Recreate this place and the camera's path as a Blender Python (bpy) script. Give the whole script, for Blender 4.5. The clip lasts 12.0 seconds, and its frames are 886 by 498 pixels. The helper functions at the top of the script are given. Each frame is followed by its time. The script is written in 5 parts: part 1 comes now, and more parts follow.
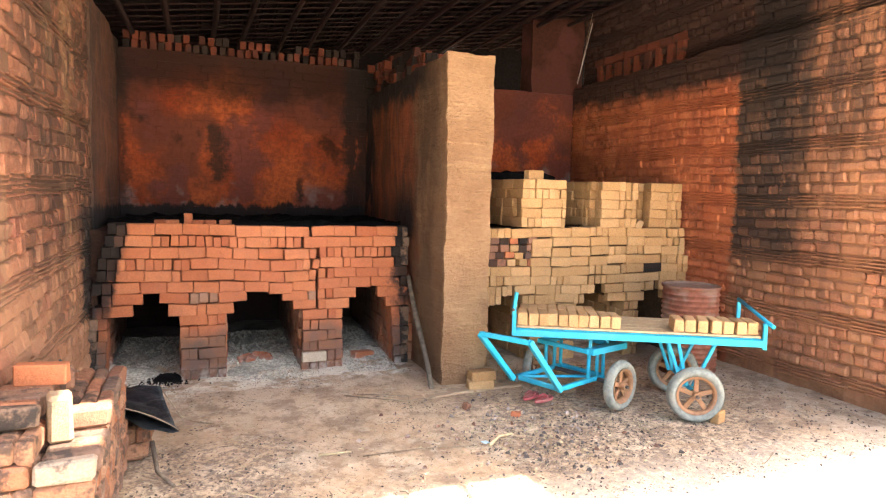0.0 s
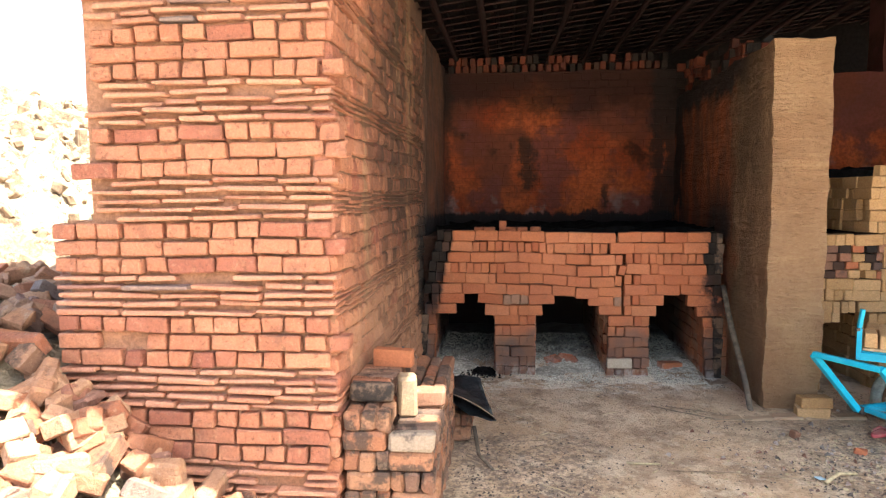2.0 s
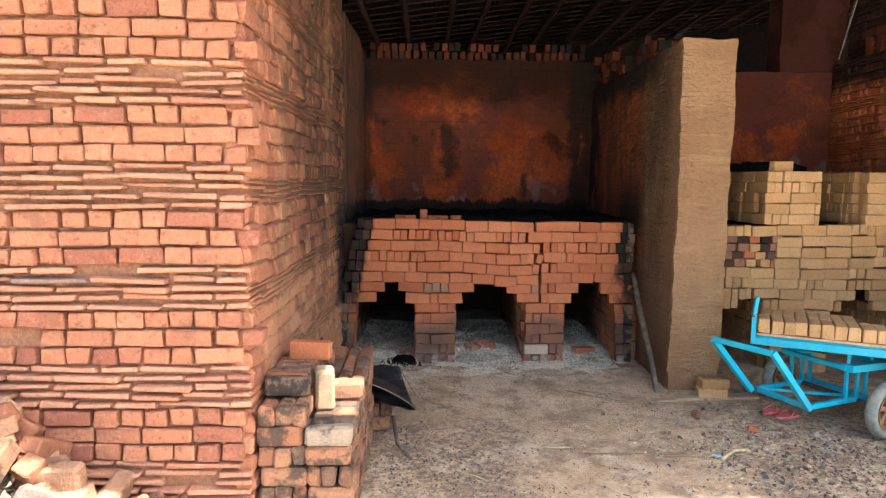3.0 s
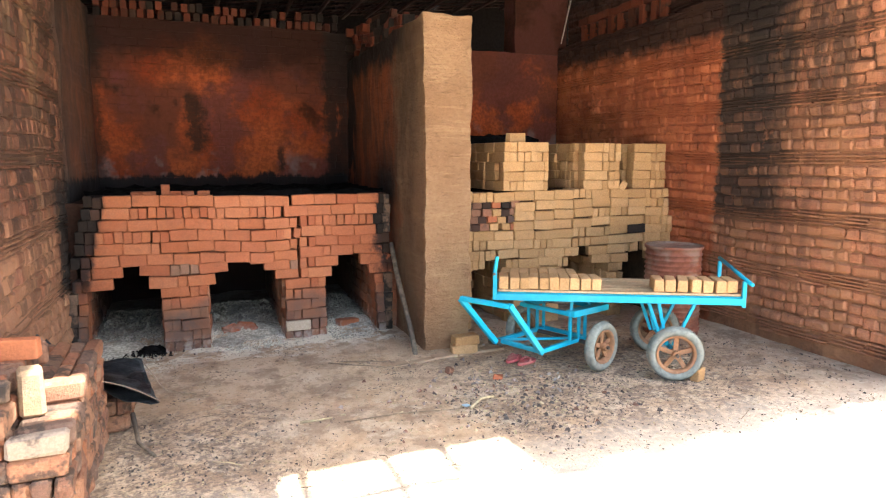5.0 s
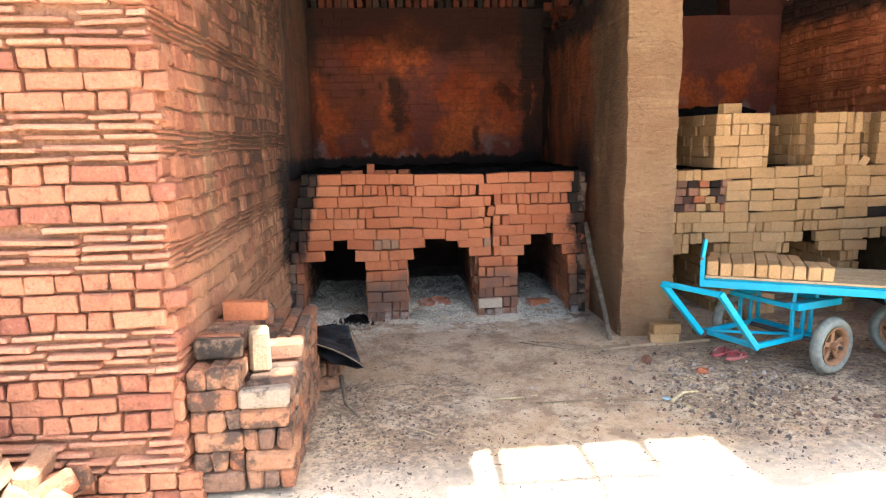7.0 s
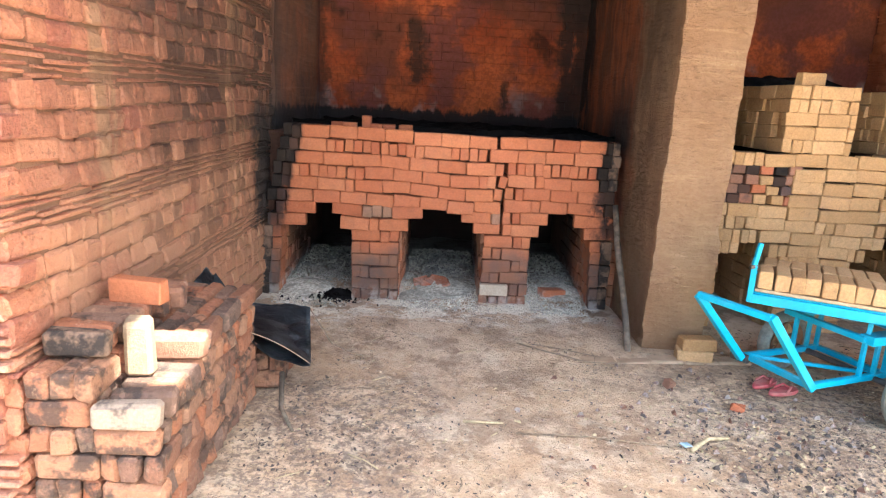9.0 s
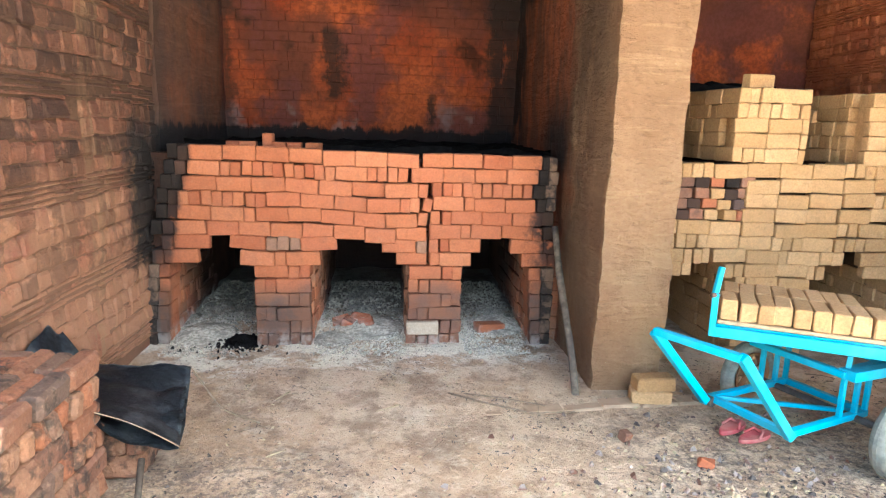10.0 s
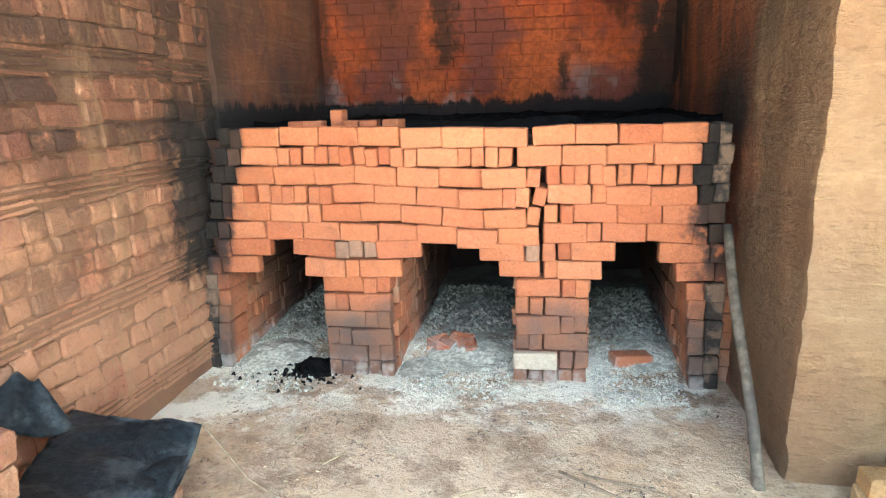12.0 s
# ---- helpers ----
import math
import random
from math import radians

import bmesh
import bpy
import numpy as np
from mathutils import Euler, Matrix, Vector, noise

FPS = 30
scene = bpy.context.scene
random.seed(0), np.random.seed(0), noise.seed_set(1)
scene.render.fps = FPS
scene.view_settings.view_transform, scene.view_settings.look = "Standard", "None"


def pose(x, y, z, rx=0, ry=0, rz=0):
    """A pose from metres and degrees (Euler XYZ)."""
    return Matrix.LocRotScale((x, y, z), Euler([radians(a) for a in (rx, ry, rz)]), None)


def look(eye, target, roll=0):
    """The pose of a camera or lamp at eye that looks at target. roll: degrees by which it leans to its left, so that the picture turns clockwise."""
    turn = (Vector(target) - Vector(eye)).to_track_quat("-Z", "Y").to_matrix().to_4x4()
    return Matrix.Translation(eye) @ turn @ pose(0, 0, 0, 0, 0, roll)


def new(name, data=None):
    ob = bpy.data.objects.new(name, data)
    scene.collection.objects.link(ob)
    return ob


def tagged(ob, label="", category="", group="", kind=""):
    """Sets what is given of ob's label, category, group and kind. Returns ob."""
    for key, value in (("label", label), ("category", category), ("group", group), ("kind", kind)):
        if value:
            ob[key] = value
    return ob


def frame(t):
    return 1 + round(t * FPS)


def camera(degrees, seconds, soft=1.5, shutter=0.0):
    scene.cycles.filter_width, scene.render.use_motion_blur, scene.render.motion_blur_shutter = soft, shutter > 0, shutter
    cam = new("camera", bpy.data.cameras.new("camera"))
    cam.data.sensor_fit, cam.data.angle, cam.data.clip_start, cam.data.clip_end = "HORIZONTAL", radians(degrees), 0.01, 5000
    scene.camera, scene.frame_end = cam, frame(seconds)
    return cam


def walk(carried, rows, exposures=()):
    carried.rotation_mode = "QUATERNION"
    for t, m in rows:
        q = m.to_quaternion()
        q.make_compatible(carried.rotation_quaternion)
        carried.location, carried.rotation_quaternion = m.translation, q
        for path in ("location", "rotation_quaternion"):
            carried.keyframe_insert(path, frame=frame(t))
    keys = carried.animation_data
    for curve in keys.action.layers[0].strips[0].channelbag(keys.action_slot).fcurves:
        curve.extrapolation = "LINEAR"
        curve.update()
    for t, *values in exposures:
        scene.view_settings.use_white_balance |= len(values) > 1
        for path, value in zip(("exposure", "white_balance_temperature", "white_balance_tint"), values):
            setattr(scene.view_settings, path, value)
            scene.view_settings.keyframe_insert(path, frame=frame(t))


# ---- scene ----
cam = camera(70.0, 12.0, soft=1.2)
PATH = [
    (0, (0.686, 0.134, 1.709), (1.386, 2.0, 1.538), 1.2),
    (0.5, (0.706, 0.099, 1.73), (1.179, 2.033, 1.544), 0.7),
    (1, (0.65, 0.097, 1.738), (0.82, 2.084, 1.583), -0.2),
    (1.5, (0.629, 0.133, 1.731), (0.632, 2.127, 1.573), 0.2),
    (2, (0.601, 0.061, 1.726), (0.391, 2.043, 1.564), -0.4),
    (2.5, (0.584, 0.059, 1.756), (0.26, 2.023, 1.569), -0.5),
    (3, (0.619, 0.085, 1.759), (0.653, 2.073, 1.549), 0.5),
    (3.2, (0.631, 0.095, 1.742), (0.778, 2.076, 1.507), 0.4),
    (4.8, (0.829, 0.118, 1.696), (1.49, 1.986, 1.429), 0.2),
    (5, (0.809, 0.113, 1.703), (1.521, 1.962, 1.426), -0.1),
    (5.5, (0.765, 0.123, 1.67), (1.696, 1.873, 1.408), 0.7),
    (6, (0.737, 0.118, 1.673), (1.649, 1.883, 1.441), -0.6),
    (6.5, (0.747, 0.151, 1.684), (1.173, 2.085, 1.404), -1.8),
    (7, (0.769, 0.218, 1.675), (0.91, 2.185, 1.345), -1.2),
    (7.2, (0.773, 0.264, 1.658), (0.859, 2.221, 1.251), 0.1),
    (8.8, (1.109, 1.016, 1.643), (1.225, 2.969, 1.227), 3.4),
    (9, (1.188, 1.091, 1.639), (1.194, 3.039, 1.184), 3.0),
    (9.5, (1.284, 1.403, 1.591), (1.407, 3.365, 1.223), 6.0),
    (10, (1.394, 1.736, 1.581), (1.561, 3.692, 1.198), 1.7),
    (10.5, (1.576, 2.034, 1.591), (1.426, 3.983, 1.167), 1.3),
    (11, (1.627, 2.271, 1.55), (1.633, 4.237, 1.185), 3.1),
    (11.5, (1.625, 2.568, 1.536), (1.557, 4.517, 1.092), 0.2),
    (12, (1.71, 2.872, 1.516), (1.373, 4.791, 1.065), -1.6),
]
EXPOSURES = [
    (0, 3.24, 7100, 12), (0.5, 3.24, 6950, 11), (1.0, 3.18, 6700, 10), (1.5, 3.05, 6650, 7), (2.0, 2.55, 6550, 5), (2.5, 1.87, 6550, 5),
    (3.0, 2.45, 6400, 5), (3.2, 2.6, 6400, 6), (4.8, 2.95, 6500, 7), (5.5, 2.76, 6450, 7), (6.5, 2.68, 6300, 7), (7.2, 2.8, 6250, 6),
    (8.8, 3.1, 6150, 7), (9.5, 3.28, 6200, 5), (10.5, 3.72, 6050, -3), (12, 4.0, 5950, -8),
]
walk(cam, [(t, look(eye, target, roll)) for t, eye, target, roll in PATH], EXPOSURES)

# ---- world, sun, exposure ----
SUN_DIR = Vector((0.42, -0.20, 0.885)).normalized()
world = bpy.data.worlds.new("world")
scene.world = world
world.use_nodes = True
wn = world.node_tree
sky = wn.nodes.new("ShaderNodeTexSky")
sky.sky_type = "NISHITA"
sky.sun_disc = False
sky.sun_elevation = math.asin(SUN_DIR.z)
sky.sun_rotation = math.atan2(SUN_DIR.x, SUN_DIR.y)
sky.dust_density = 4.0
sky.air_density = 1.0
sky.ozone_density = 0.5
wn.links.new(sky.outputs[0], wn.nodes["Background"].inputs[0])
wn.nodes["Background"].inputs[1].default_value = 0.15
sun = new("sun", bpy.data.lights.new("sun", "SUN"))
sun.data.energy = 5.0
sun.data.angle = radians(0.6)
sun.data.color = (1.0, 0.95, 0.86)
sun.matrix_world = Matrix.Translation((8, -4, 14)) @ (-SUN_DIR).to_track_quat("-Z", "Y").to_matrix().to_4x4()

# ---- materials ----


class Nodes:
    """A small wrapper to write node materials in few lines."""

    def __init__(self, name, rough=0.9):
        self.mat = bpy.data.materials.new(name)
        self.mat.use_nodes = True
        self.t = self.mat.node_tree
        self.bsdf = self.t.nodes["Principled BSDF"]
        self.bsdf.inputs["Roughness"].default_value = rough
        self.bsdf.inputs["Specular IOR Level"].default_value = 0.25
        self.geo = self.t.nodes.new("ShaderNodeNewGeometry")
        self.sep = self.t.nodes.new("ShaderNodeSeparateXYZ")
        self.t.links.new(self.geo.outputs["Position"], self.sep.inputs[0])
        self.pos = self.geo.outputs["Position"]

    def put(self, sock, value):
        if isinstance(value, bpy.types.NodeSocket):
            self.t.links.new(value, sock)
        else:
            sock.default_value = value

    def math(self, op, a, b=0.0, clamp=False):
        n = self.t.nodes.new("ShaderNodeMath")
        n.operation, n.use_clamp = op, clamp
        self.put(n.inputs[0], a)
        self.put(n.inputs[1], b)
        return n.outputs[0]

    def noise(self, scale, detail=4.0, rough=0.6, stretch=None, seed=0.0):
        n = self.t.nodes.new("ShaderNodeTexNoise")
        n.inputs["Scale"].default_value = scale
        n.inputs["Detail"].default_value = detail
        n.inputs["Roughness"].default_value = rough
        src = self.pos
        m = self.t.nodes.new("ShaderNodeMapping")
        m.inputs["Scale"].default_value = stretch or (1, 1, 1)
        m.inputs["Location"].default_value = (seed, seed * 1.7, seed * 0.6)
        self.t.links.new(src, m.inputs[0])
        self.t.links.new(m.outputs[0], n.inputs["Vector"])
        return n.outputs["Fac"]

    def ramp(self, x, a, b):
        """0 at a, 1 at b, smooth between."""
        n = self.t.nodes.new("ShaderNodeMapRange")
        n.interpolation_type = "SMOOTHSTEP"
        self.put(n.inputs[0], x)
        if a < b:
            lo, hi, u, v = a, b, 0.0, 1.0
        else:
            lo, hi, u, v = b, a, 1.0, 0.0
        n.inputs[1].default_value, n.inputs[2].default_value = lo, hi
        n.inputs[3].default_value, n.inputs[4].default_value = u, v
        return n.outputs[0]

    def band(self, axis, a, b, c, d):
        """1 between b and c on an axis of the world, falling to 0 at a and d."""
        s = self.sep.outputs[axis]
        return self.math("MULTIPLY", self.ramp(s, a, b), self.ramp(s, d, c))

    def mix(self, f, a, b):
        n = self.t.nodes.new("ShaderNodeMix")
        n.data_type = "RGBA"
        self.put(n.inputs[0], f)
        self.put(n.inputs[6], a if not isinstance(a, tuple) else (*a, 1))
        self.put(n.inputs[7], b if not isinstance(b, tuple) else (*b, 1))
        return n.outputs[2]

    def colors(self, x, stops):
        n = self.t.nodes.new("ShaderNodeValToRGB")
        el = n.color_ramp.elements
        while len(el) < len(stops):
            el.new(0.5)
        for e, (p, c) in zip(el, stops):
            e.position, e.color = p, (*c, 1)
        self.put(n.inputs[0], x)
        return n.outputs[0]

    def any_random(self):
        """A number of its own for each object and for each loose piece of a joined mesh."""
        o = self.t.nodes.new("ShaderNodeObjectInfo")
        s = self.math("ADD", o.outputs["Random"], self.geo.outputs["Random Per Island"])
        return self.math("FRACT", s)

    def bump(self, height, strength, dist=0.01):
        n = self.t.nodes.new("ShaderNodeBump")
        n.inputs["Strength"].default_value = strength
        n.inputs["Distance"].default_value = dist
        self.put(n.inputs["Height"], height)
        self.t.links.new(n.outputs[0], self.bsdf.inputs["Normal"])

    def done(self, color):
        self.put(self.bsdf.inputs["Base Color"], color)
        return self.mat


def brick_mat(name, stops, stain=(0.10, 0.07, 0.055), stain_amt=0.35, pale=(0.5, 0.42, 0.36), pale_amt=0.2, soot=None, bump=0.5, stain_at=(0.52, 0.72), pits=0.0):
    n = Nodes(name, 0.92)
    c = n.colors(n.any_random(), stops)
    big = n.noise(7.0, 4, 0.65)
    fine = n.noise(70.0, 5, 0.7, seed=3.0)
    c = n.mix(n.math("MULTIPLY", n.ramp(big, *stain_at), stain_amt), c, stain)
    c = n.mix(n.math("MULTIPLY", n.ramp(n.noise(15.0, 5, 0.7, seed=9.0), 0.55, 0.75), pale_amt), c, pale)
    c = n.mix(n.math("MULTIPLY", n.ramp(fine, 0.62, 0.40), 0.35), c, n.mix(0.6, c, (0.05, 0.03, 0.02)))
    relief = n.math("ADD", fine, n.math("MULTIPLY", big, 0.6))
    if pits:
        hollow = n.noise(24.0, 5, 0.72, seed=13.0)
        # pit shade and pale rim highlights are put into the colour
        c = n.mix(n.math("MULTIPLY", n.ramp(hollow, 0.56, 0.66), pits), c, n.mix(0.72, c, (0.10, 0.045, 0.03)))
        c = n.mix(n.math("MULTIPLY", n.ramp(hollow, 0.42, 0.33), pits * 0.5), c, n.mix(0.5, c, (0.66, 0.42, 0.28)))
        relief = n.math("SUBTRACT", relief, n.math("MULTIPLY", hollow, 1.5))
    if soot:
        c = soot(n, c)
    n.bump(relief, bump, 0.012)
    return n.done(c)


RED = [(0.0, (0.335, 0.098, 0.045)), (0.35, (0.42, 0.146, 0.066)), (0.7, (0.38, 0.124, 0.060)), (1.0, (0.46, 0.175, 0.085))]
OLD = [(0.0, (0.40, 0.157, 0.090)), (0.3, (0.475, 0.198, 0.112)), (0.55, (0.43, 0.170, 0.096)), (0.75, (0.50, 0.222, 0.128)), (0.88, (0.375, 0.141, 0.084)), (1.0, (0.30, 0.107, 0.069))]
SMOKED = [(0.0, (0.43, 0.172, 0.096)), (0.35, (0.51, 0.215, 0.118)), (0.65, (0.46, 0.185, 0.100)), (0.85, (0.54, 0.250, 0.140)), (1.0, (0.34, 0.122, 0.072))]
TILES = [(0.0, (0.44, 0.190, 0.115)), (0.5, (0.52, 0.255, 0.160)), (0.85, (0.47, 0.215, 0.135)), (0.93, (0.36, 0.14, 0.09)), (1.0, (0.22, 0.17, 0.15))]
MUD = [(0.0, (0.40, 0.228, 0.099)), (0.5, (0.475, 0.278, 0.126)), (1.0, (0.54, 0.33, 0.160))]
BURNT = [(0.0, (0.10, 0.06, 0.05)), (0.35, (0.17, 0.085, 0.055)), (0.7, (0.24, 0.12, 0.075)), (1.0, (0.36, 0.15, 0.085))]


def kiln_soot_and_depth(n, c):
    s = n.noise(3.0, 4, 0.6, seed=5.0)
    rag = n.math("MULTIPLY", n.math("SUBTRACT", n.noise(5.0, 5, 0.7, seed=65.0), 0.5), 0.45)
    lean = n.math("SUBTRACT", n.sep.outputs[0], n.math("MULTIPLY", n.math("SUBTRACT", n.sep.outputs[2], 0.8), 0.22))
    left = n.ramp(n.math("ADD", lean, n.math("MULTIPLY", rag, 0.4)), -0.03, -0.10)
    right = n.ramp(n.math("ADD", n.sep.outputs[0], rag), 2.36, 2.48)
    m = n.math("MULTIPLY", n.math("ADD", left, right, True), n.ramp(n.sep.outputs[2], 0.3, 0.75))
    m = n.math("MULTIPLY", m, n.ramp(n.noise(9.0, 3, seed=2.0), 0.25, 0.42))
    low = n.math("MULTIPLY", n.ramp(n.math("ADD", n.sep.outputs[2], n.math("MULTIPLY", s, 0.3)), 0.70, 0.50), n.ramp(n.noise(4.0, 3, seed=12.0), 0.10, 0.34))
    low = n.math("MULTIPLY", low, n.ramp(n.sep.outputs[1], 6.22, 6.12))
    low = n.math("MULTIPLY", low, n.math("ADD", n.ramp(n.sep.outputs[0], 1.2, 0.9), n.math("ADD", 0.85, n.ramp(n.sep.outputs[0], 2.1, 2.3)), True))
    c = n.mix(n.math("MULTIPLY", low, 0.85), c, n.mix(n.ramp(n.noise(6.0, 3, seed=44.0), 0.4, 0.6), (0.135, 0.075, 0.05), (0.075, 0.062, 0.055)))
    # bricks turn near black with depth, y 6.5 to 7.2
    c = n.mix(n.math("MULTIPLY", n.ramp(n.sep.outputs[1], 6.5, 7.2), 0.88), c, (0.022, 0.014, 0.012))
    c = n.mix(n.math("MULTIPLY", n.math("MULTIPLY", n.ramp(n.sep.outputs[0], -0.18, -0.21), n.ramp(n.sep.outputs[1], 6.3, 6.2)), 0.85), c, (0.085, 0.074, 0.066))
    ash = n.math("MULTIPLY", n.ramp(n.sep.outputs[2], 0.16, 0.02), n.ramp(n.noise(11.0, 3, seed=22.0), 0.4, 0.6))
    c = n.mix(n.math("MULTIPLY", ash, 0.6), c, (0.42, 0.38, 0.34))
    return n.mix(n.math("MULTIPLY", m, 0.93), c, (0.018, 0.016, 0.016))


def left_wall_soot(n, c, amount=1.0):
    s = n.noise(2.2, 5, 0.65, seed=4.0)
    y = n.math("ADD", n.sep.outputs[1], n.math("MULTIPLY", n.math("SUBTRACT", s, 0.5), 2.2))
    m = n.math("MULTIPLY", n.ramp(y, 3.3, 4.5), n.ramp(n.noise(8.0, 4, seed=8.0), 0.20, 0.46))
    zz = n.math("ADD", n.sep.outputs[2], n.math("MULTIPLY", n.math("SUBTRACT", n.noise(4.0, 4, stretch=(1, 1, 0.3), seed=61.0), 0.5), 0.7))
    m = n.math("MULTIPLY", m, n.ramp(zz, 0.90, 1.45))
    own = n.ramp(n.math("FRACT", n.math("MULTIPLY", n.any_random(), 7.31)), 0.1, 0.8)
    spots = n.math("MULTIPLY", n.math("MULTIPLY", n.ramp(y, 3.6, 4.6), n.ramp(zz, 0.35, 0.8)), n.math("MULTIPLY", own, n.ramp(n.noise(9.0, 4, seed=68.0), 0.36, 0.55)))
    m = n.math("MAXIMUM", n.math("MULTIPLY", m, n.math("ADD", 0.62, n.math("MULTIPLY", own, 0.38))), n.math("MULTIPLY", spots, 0.6))
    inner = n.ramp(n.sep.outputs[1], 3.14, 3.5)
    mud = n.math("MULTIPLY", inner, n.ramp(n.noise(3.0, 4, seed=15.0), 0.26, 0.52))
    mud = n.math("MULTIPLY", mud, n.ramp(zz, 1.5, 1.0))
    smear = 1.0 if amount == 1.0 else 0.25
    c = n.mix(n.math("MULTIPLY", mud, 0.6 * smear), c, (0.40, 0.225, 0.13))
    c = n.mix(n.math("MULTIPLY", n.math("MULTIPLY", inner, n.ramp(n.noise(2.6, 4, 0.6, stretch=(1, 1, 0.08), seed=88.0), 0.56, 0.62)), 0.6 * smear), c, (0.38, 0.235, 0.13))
    c = n.mix(n.math("MULTIPLY", m, 0.86 * amount), c, (0.036, 0.026, 0.020))
    drip = n.math("MULTIPLY", n.band(1, 5.2, 5.4, 5.55, 5.75), n.ramp(n.noise(6.0, 4, stretch=(1, 1, 0.2), seed=71.0), 0.40, 0.55))
    c = n.mix(n.math("MULTIPLY", drip, 0.6), c, (0.26, 0.155, 0.085))
    black = n.math("MULTIPLY", n.ramp(n.math("ADD", n.sep.outputs[1], n.math("MULTIPLY", n.math("SUBTRACT", n.noise(6.0, 5, 0.7, seed=83.0), 0.5), 0.5)), 5.78, 5.98), n.math("MULTIPLY", n.ramp(zz, 0.50, 0.68), n.ramp(zz, 1.80, 1.45)))
    black = n.math("MULTIPLY", black, n.ramp(n.noise(9.0, 4, seed=33.0), 0.24, 0.38))
    return n.mix(n.math("MULTIPLY", black, 0.95), c, (0.02, 0.018, 0.017))


def right_wall_soot(n, c):
    own = n.ramp(n.math("FRACT", n.math("MULTIPLY", n.any_random(), 7.31)), 0.0, 0.75)
    s = n.math("MULTIPLY", n.math("SUBTRACT", n.noise(3.0, 5, 0.65, seed=4.0), 0.5), 0.7)
    ys, z = n.sep.outputs[1], n.sep.outputs[2]
    y = n.math("ADD", ys, s)
    step = n.ramp(n.math("ADD", ys, n.math("MULTIPLY", n.math("SUBTRACT", n.noise(5.0, 4, 0.7, stretch=(1, 1, 0.8), seed=23.0), 0.5), 0.30)), 5.30, 5.22)
    # mud washed down the face, and clay smeared over the bricks
    c = n.mix(n.math("MULTIPLY", n.ramp(n.noise(3.0, 5, 0.65, seed=15.0), 0.40, 0.60), 0.5), c, (0.39, 0.185, 0.095))
    rain = n.math("MULTIPLY", n.ramp(n.noise(5.5, 5, 0.65, stretch=(1, 1, 0.06), seed=28.0), 0.50, 0.60), step)
    c = n.mix(n.math("MULTIPLY", rain, 0.45), c, (0.19, 0.10, 0.065))
    wash = n.math("MULTIPLY", n.ramp(n.noise(3.3, 4, 0.6, stretch=(1, 1, 0.05), seed=38.0), 0.53, 0.61), step)
    c = n.mix(n.math("MULTIPLY", wash, 0.6), c, (0.43, 0.205, 0.105))
    aloft = n.math("MULTIPLY", n.ramp(z, 1.5, 2.6), n.ramp(n.noise(4.0, 5, 0.68, stretch=(1, 1, 0.22), seed=58.0), 0.42, 0.56))
    c = n.mix(n.math("MULTIPLY", aloft, 0.78), c, (0.055, 0.035, 0.028))
    # soot that starts sharply where the old chamber ended and thins out to the open
    m = n.math("MULTIPLY", n.math("MULTIPLY", n.ramp(y, 3.7, 5.0), n.ramp(z, 0.6, 1.4)), n.ramp(n.noise(7.0, 4, stretch=(1, 1, 0.25), seed=8.0), 0.24, 0.48))
    m = n.math("MULTIPLY", m, n.math("ADD", 0.45, n.math("MULTIPLY", own, 0.55)))
    core = n.math("MULTIPLY", n.math("MULTIPLY", n.ramp(y, 4.2, 4.65), n.ramp(z, 0.85, 1.3)), n.ramp(n.noise(14.0, 4, stretch=(1, 1, 0.5), seed=18.0), 0.22, 0.42))
    core = n.math("MULTIPLY", core, n.math("ADD", 0.80, n.math("MULTIPLY", own, 0.20)))
    m = n.math("MULTIPLY", n.math("MAXIMUM", m, core), step)
    c = n.mix(n.math("MULTIPLY", m, 0.93), c, (0.026, 0.021, 0.019))
    inner = n.math("SUBTRACT", 1.0, step)
    c = n.mix(n.math("MULTIPLY", inner, 0.72), c, n.mix(n.ramp(n.noise(2.4, 4, seed=45.0), 0.35, 0.62), (0.49, 0.135, 0.052), (0.34, 0.082, 0.034)))
    c = n.mix(n.math("MULTIPLY", n.math("MULTIPLY", inner, n.ramp(n.noise(6.0, 4, 0.7, seed=75.0), 0.52, 0.66)), 0.4), c, (0.07, 0.03, 0.02))
    # near-black band along the wall's top, y beyond 4.2
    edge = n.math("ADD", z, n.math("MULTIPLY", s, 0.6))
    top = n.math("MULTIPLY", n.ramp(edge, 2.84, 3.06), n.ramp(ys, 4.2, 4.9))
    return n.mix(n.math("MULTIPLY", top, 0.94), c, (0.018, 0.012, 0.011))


def yellow_soot(n, c):
    return n.mix(n.math("MULTIPLY", n.ramp(n.noise(2.5, 3, seed=7.0), 0.6, 0.75), 0.25), c, (0.22, 0.14, 0.08))


M_KILN = brick_mat("kiln_brick", RED, stain_amt=0.22, pale=(0.54, 0.23, 0.12), pale_amt=0.18, soot=kiln_soot_and_depth, bump=0.6, pits=0.3)


def lining_ash_and_depth(n, c):
    c = n.mix(n.math("MULTIPLY", n.ramp(n.noise(4.0, 5, 0.65, seed=19.0), 0.34, 0.62), 0.6), c, (0.30, 0.185, 0.12))
    return kiln_soot_and_depth(n, c)


M_LINING = brick_mat("ash_smeared_brick", RED, stain=(0.18, 0.10, 0.065), stain_amt=0.5, soot=lining_ash_and_depth, bump=0.7, pits=0.4)
M_LWALL = brick_mat("weathered_brick", OLD, pale=(0.52, 0.31, 0.17), pale_amt=0.4, soot=left_wall_soot, bump=1.0, pits=0.7)
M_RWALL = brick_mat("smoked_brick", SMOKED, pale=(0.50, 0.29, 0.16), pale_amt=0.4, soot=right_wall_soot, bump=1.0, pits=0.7)
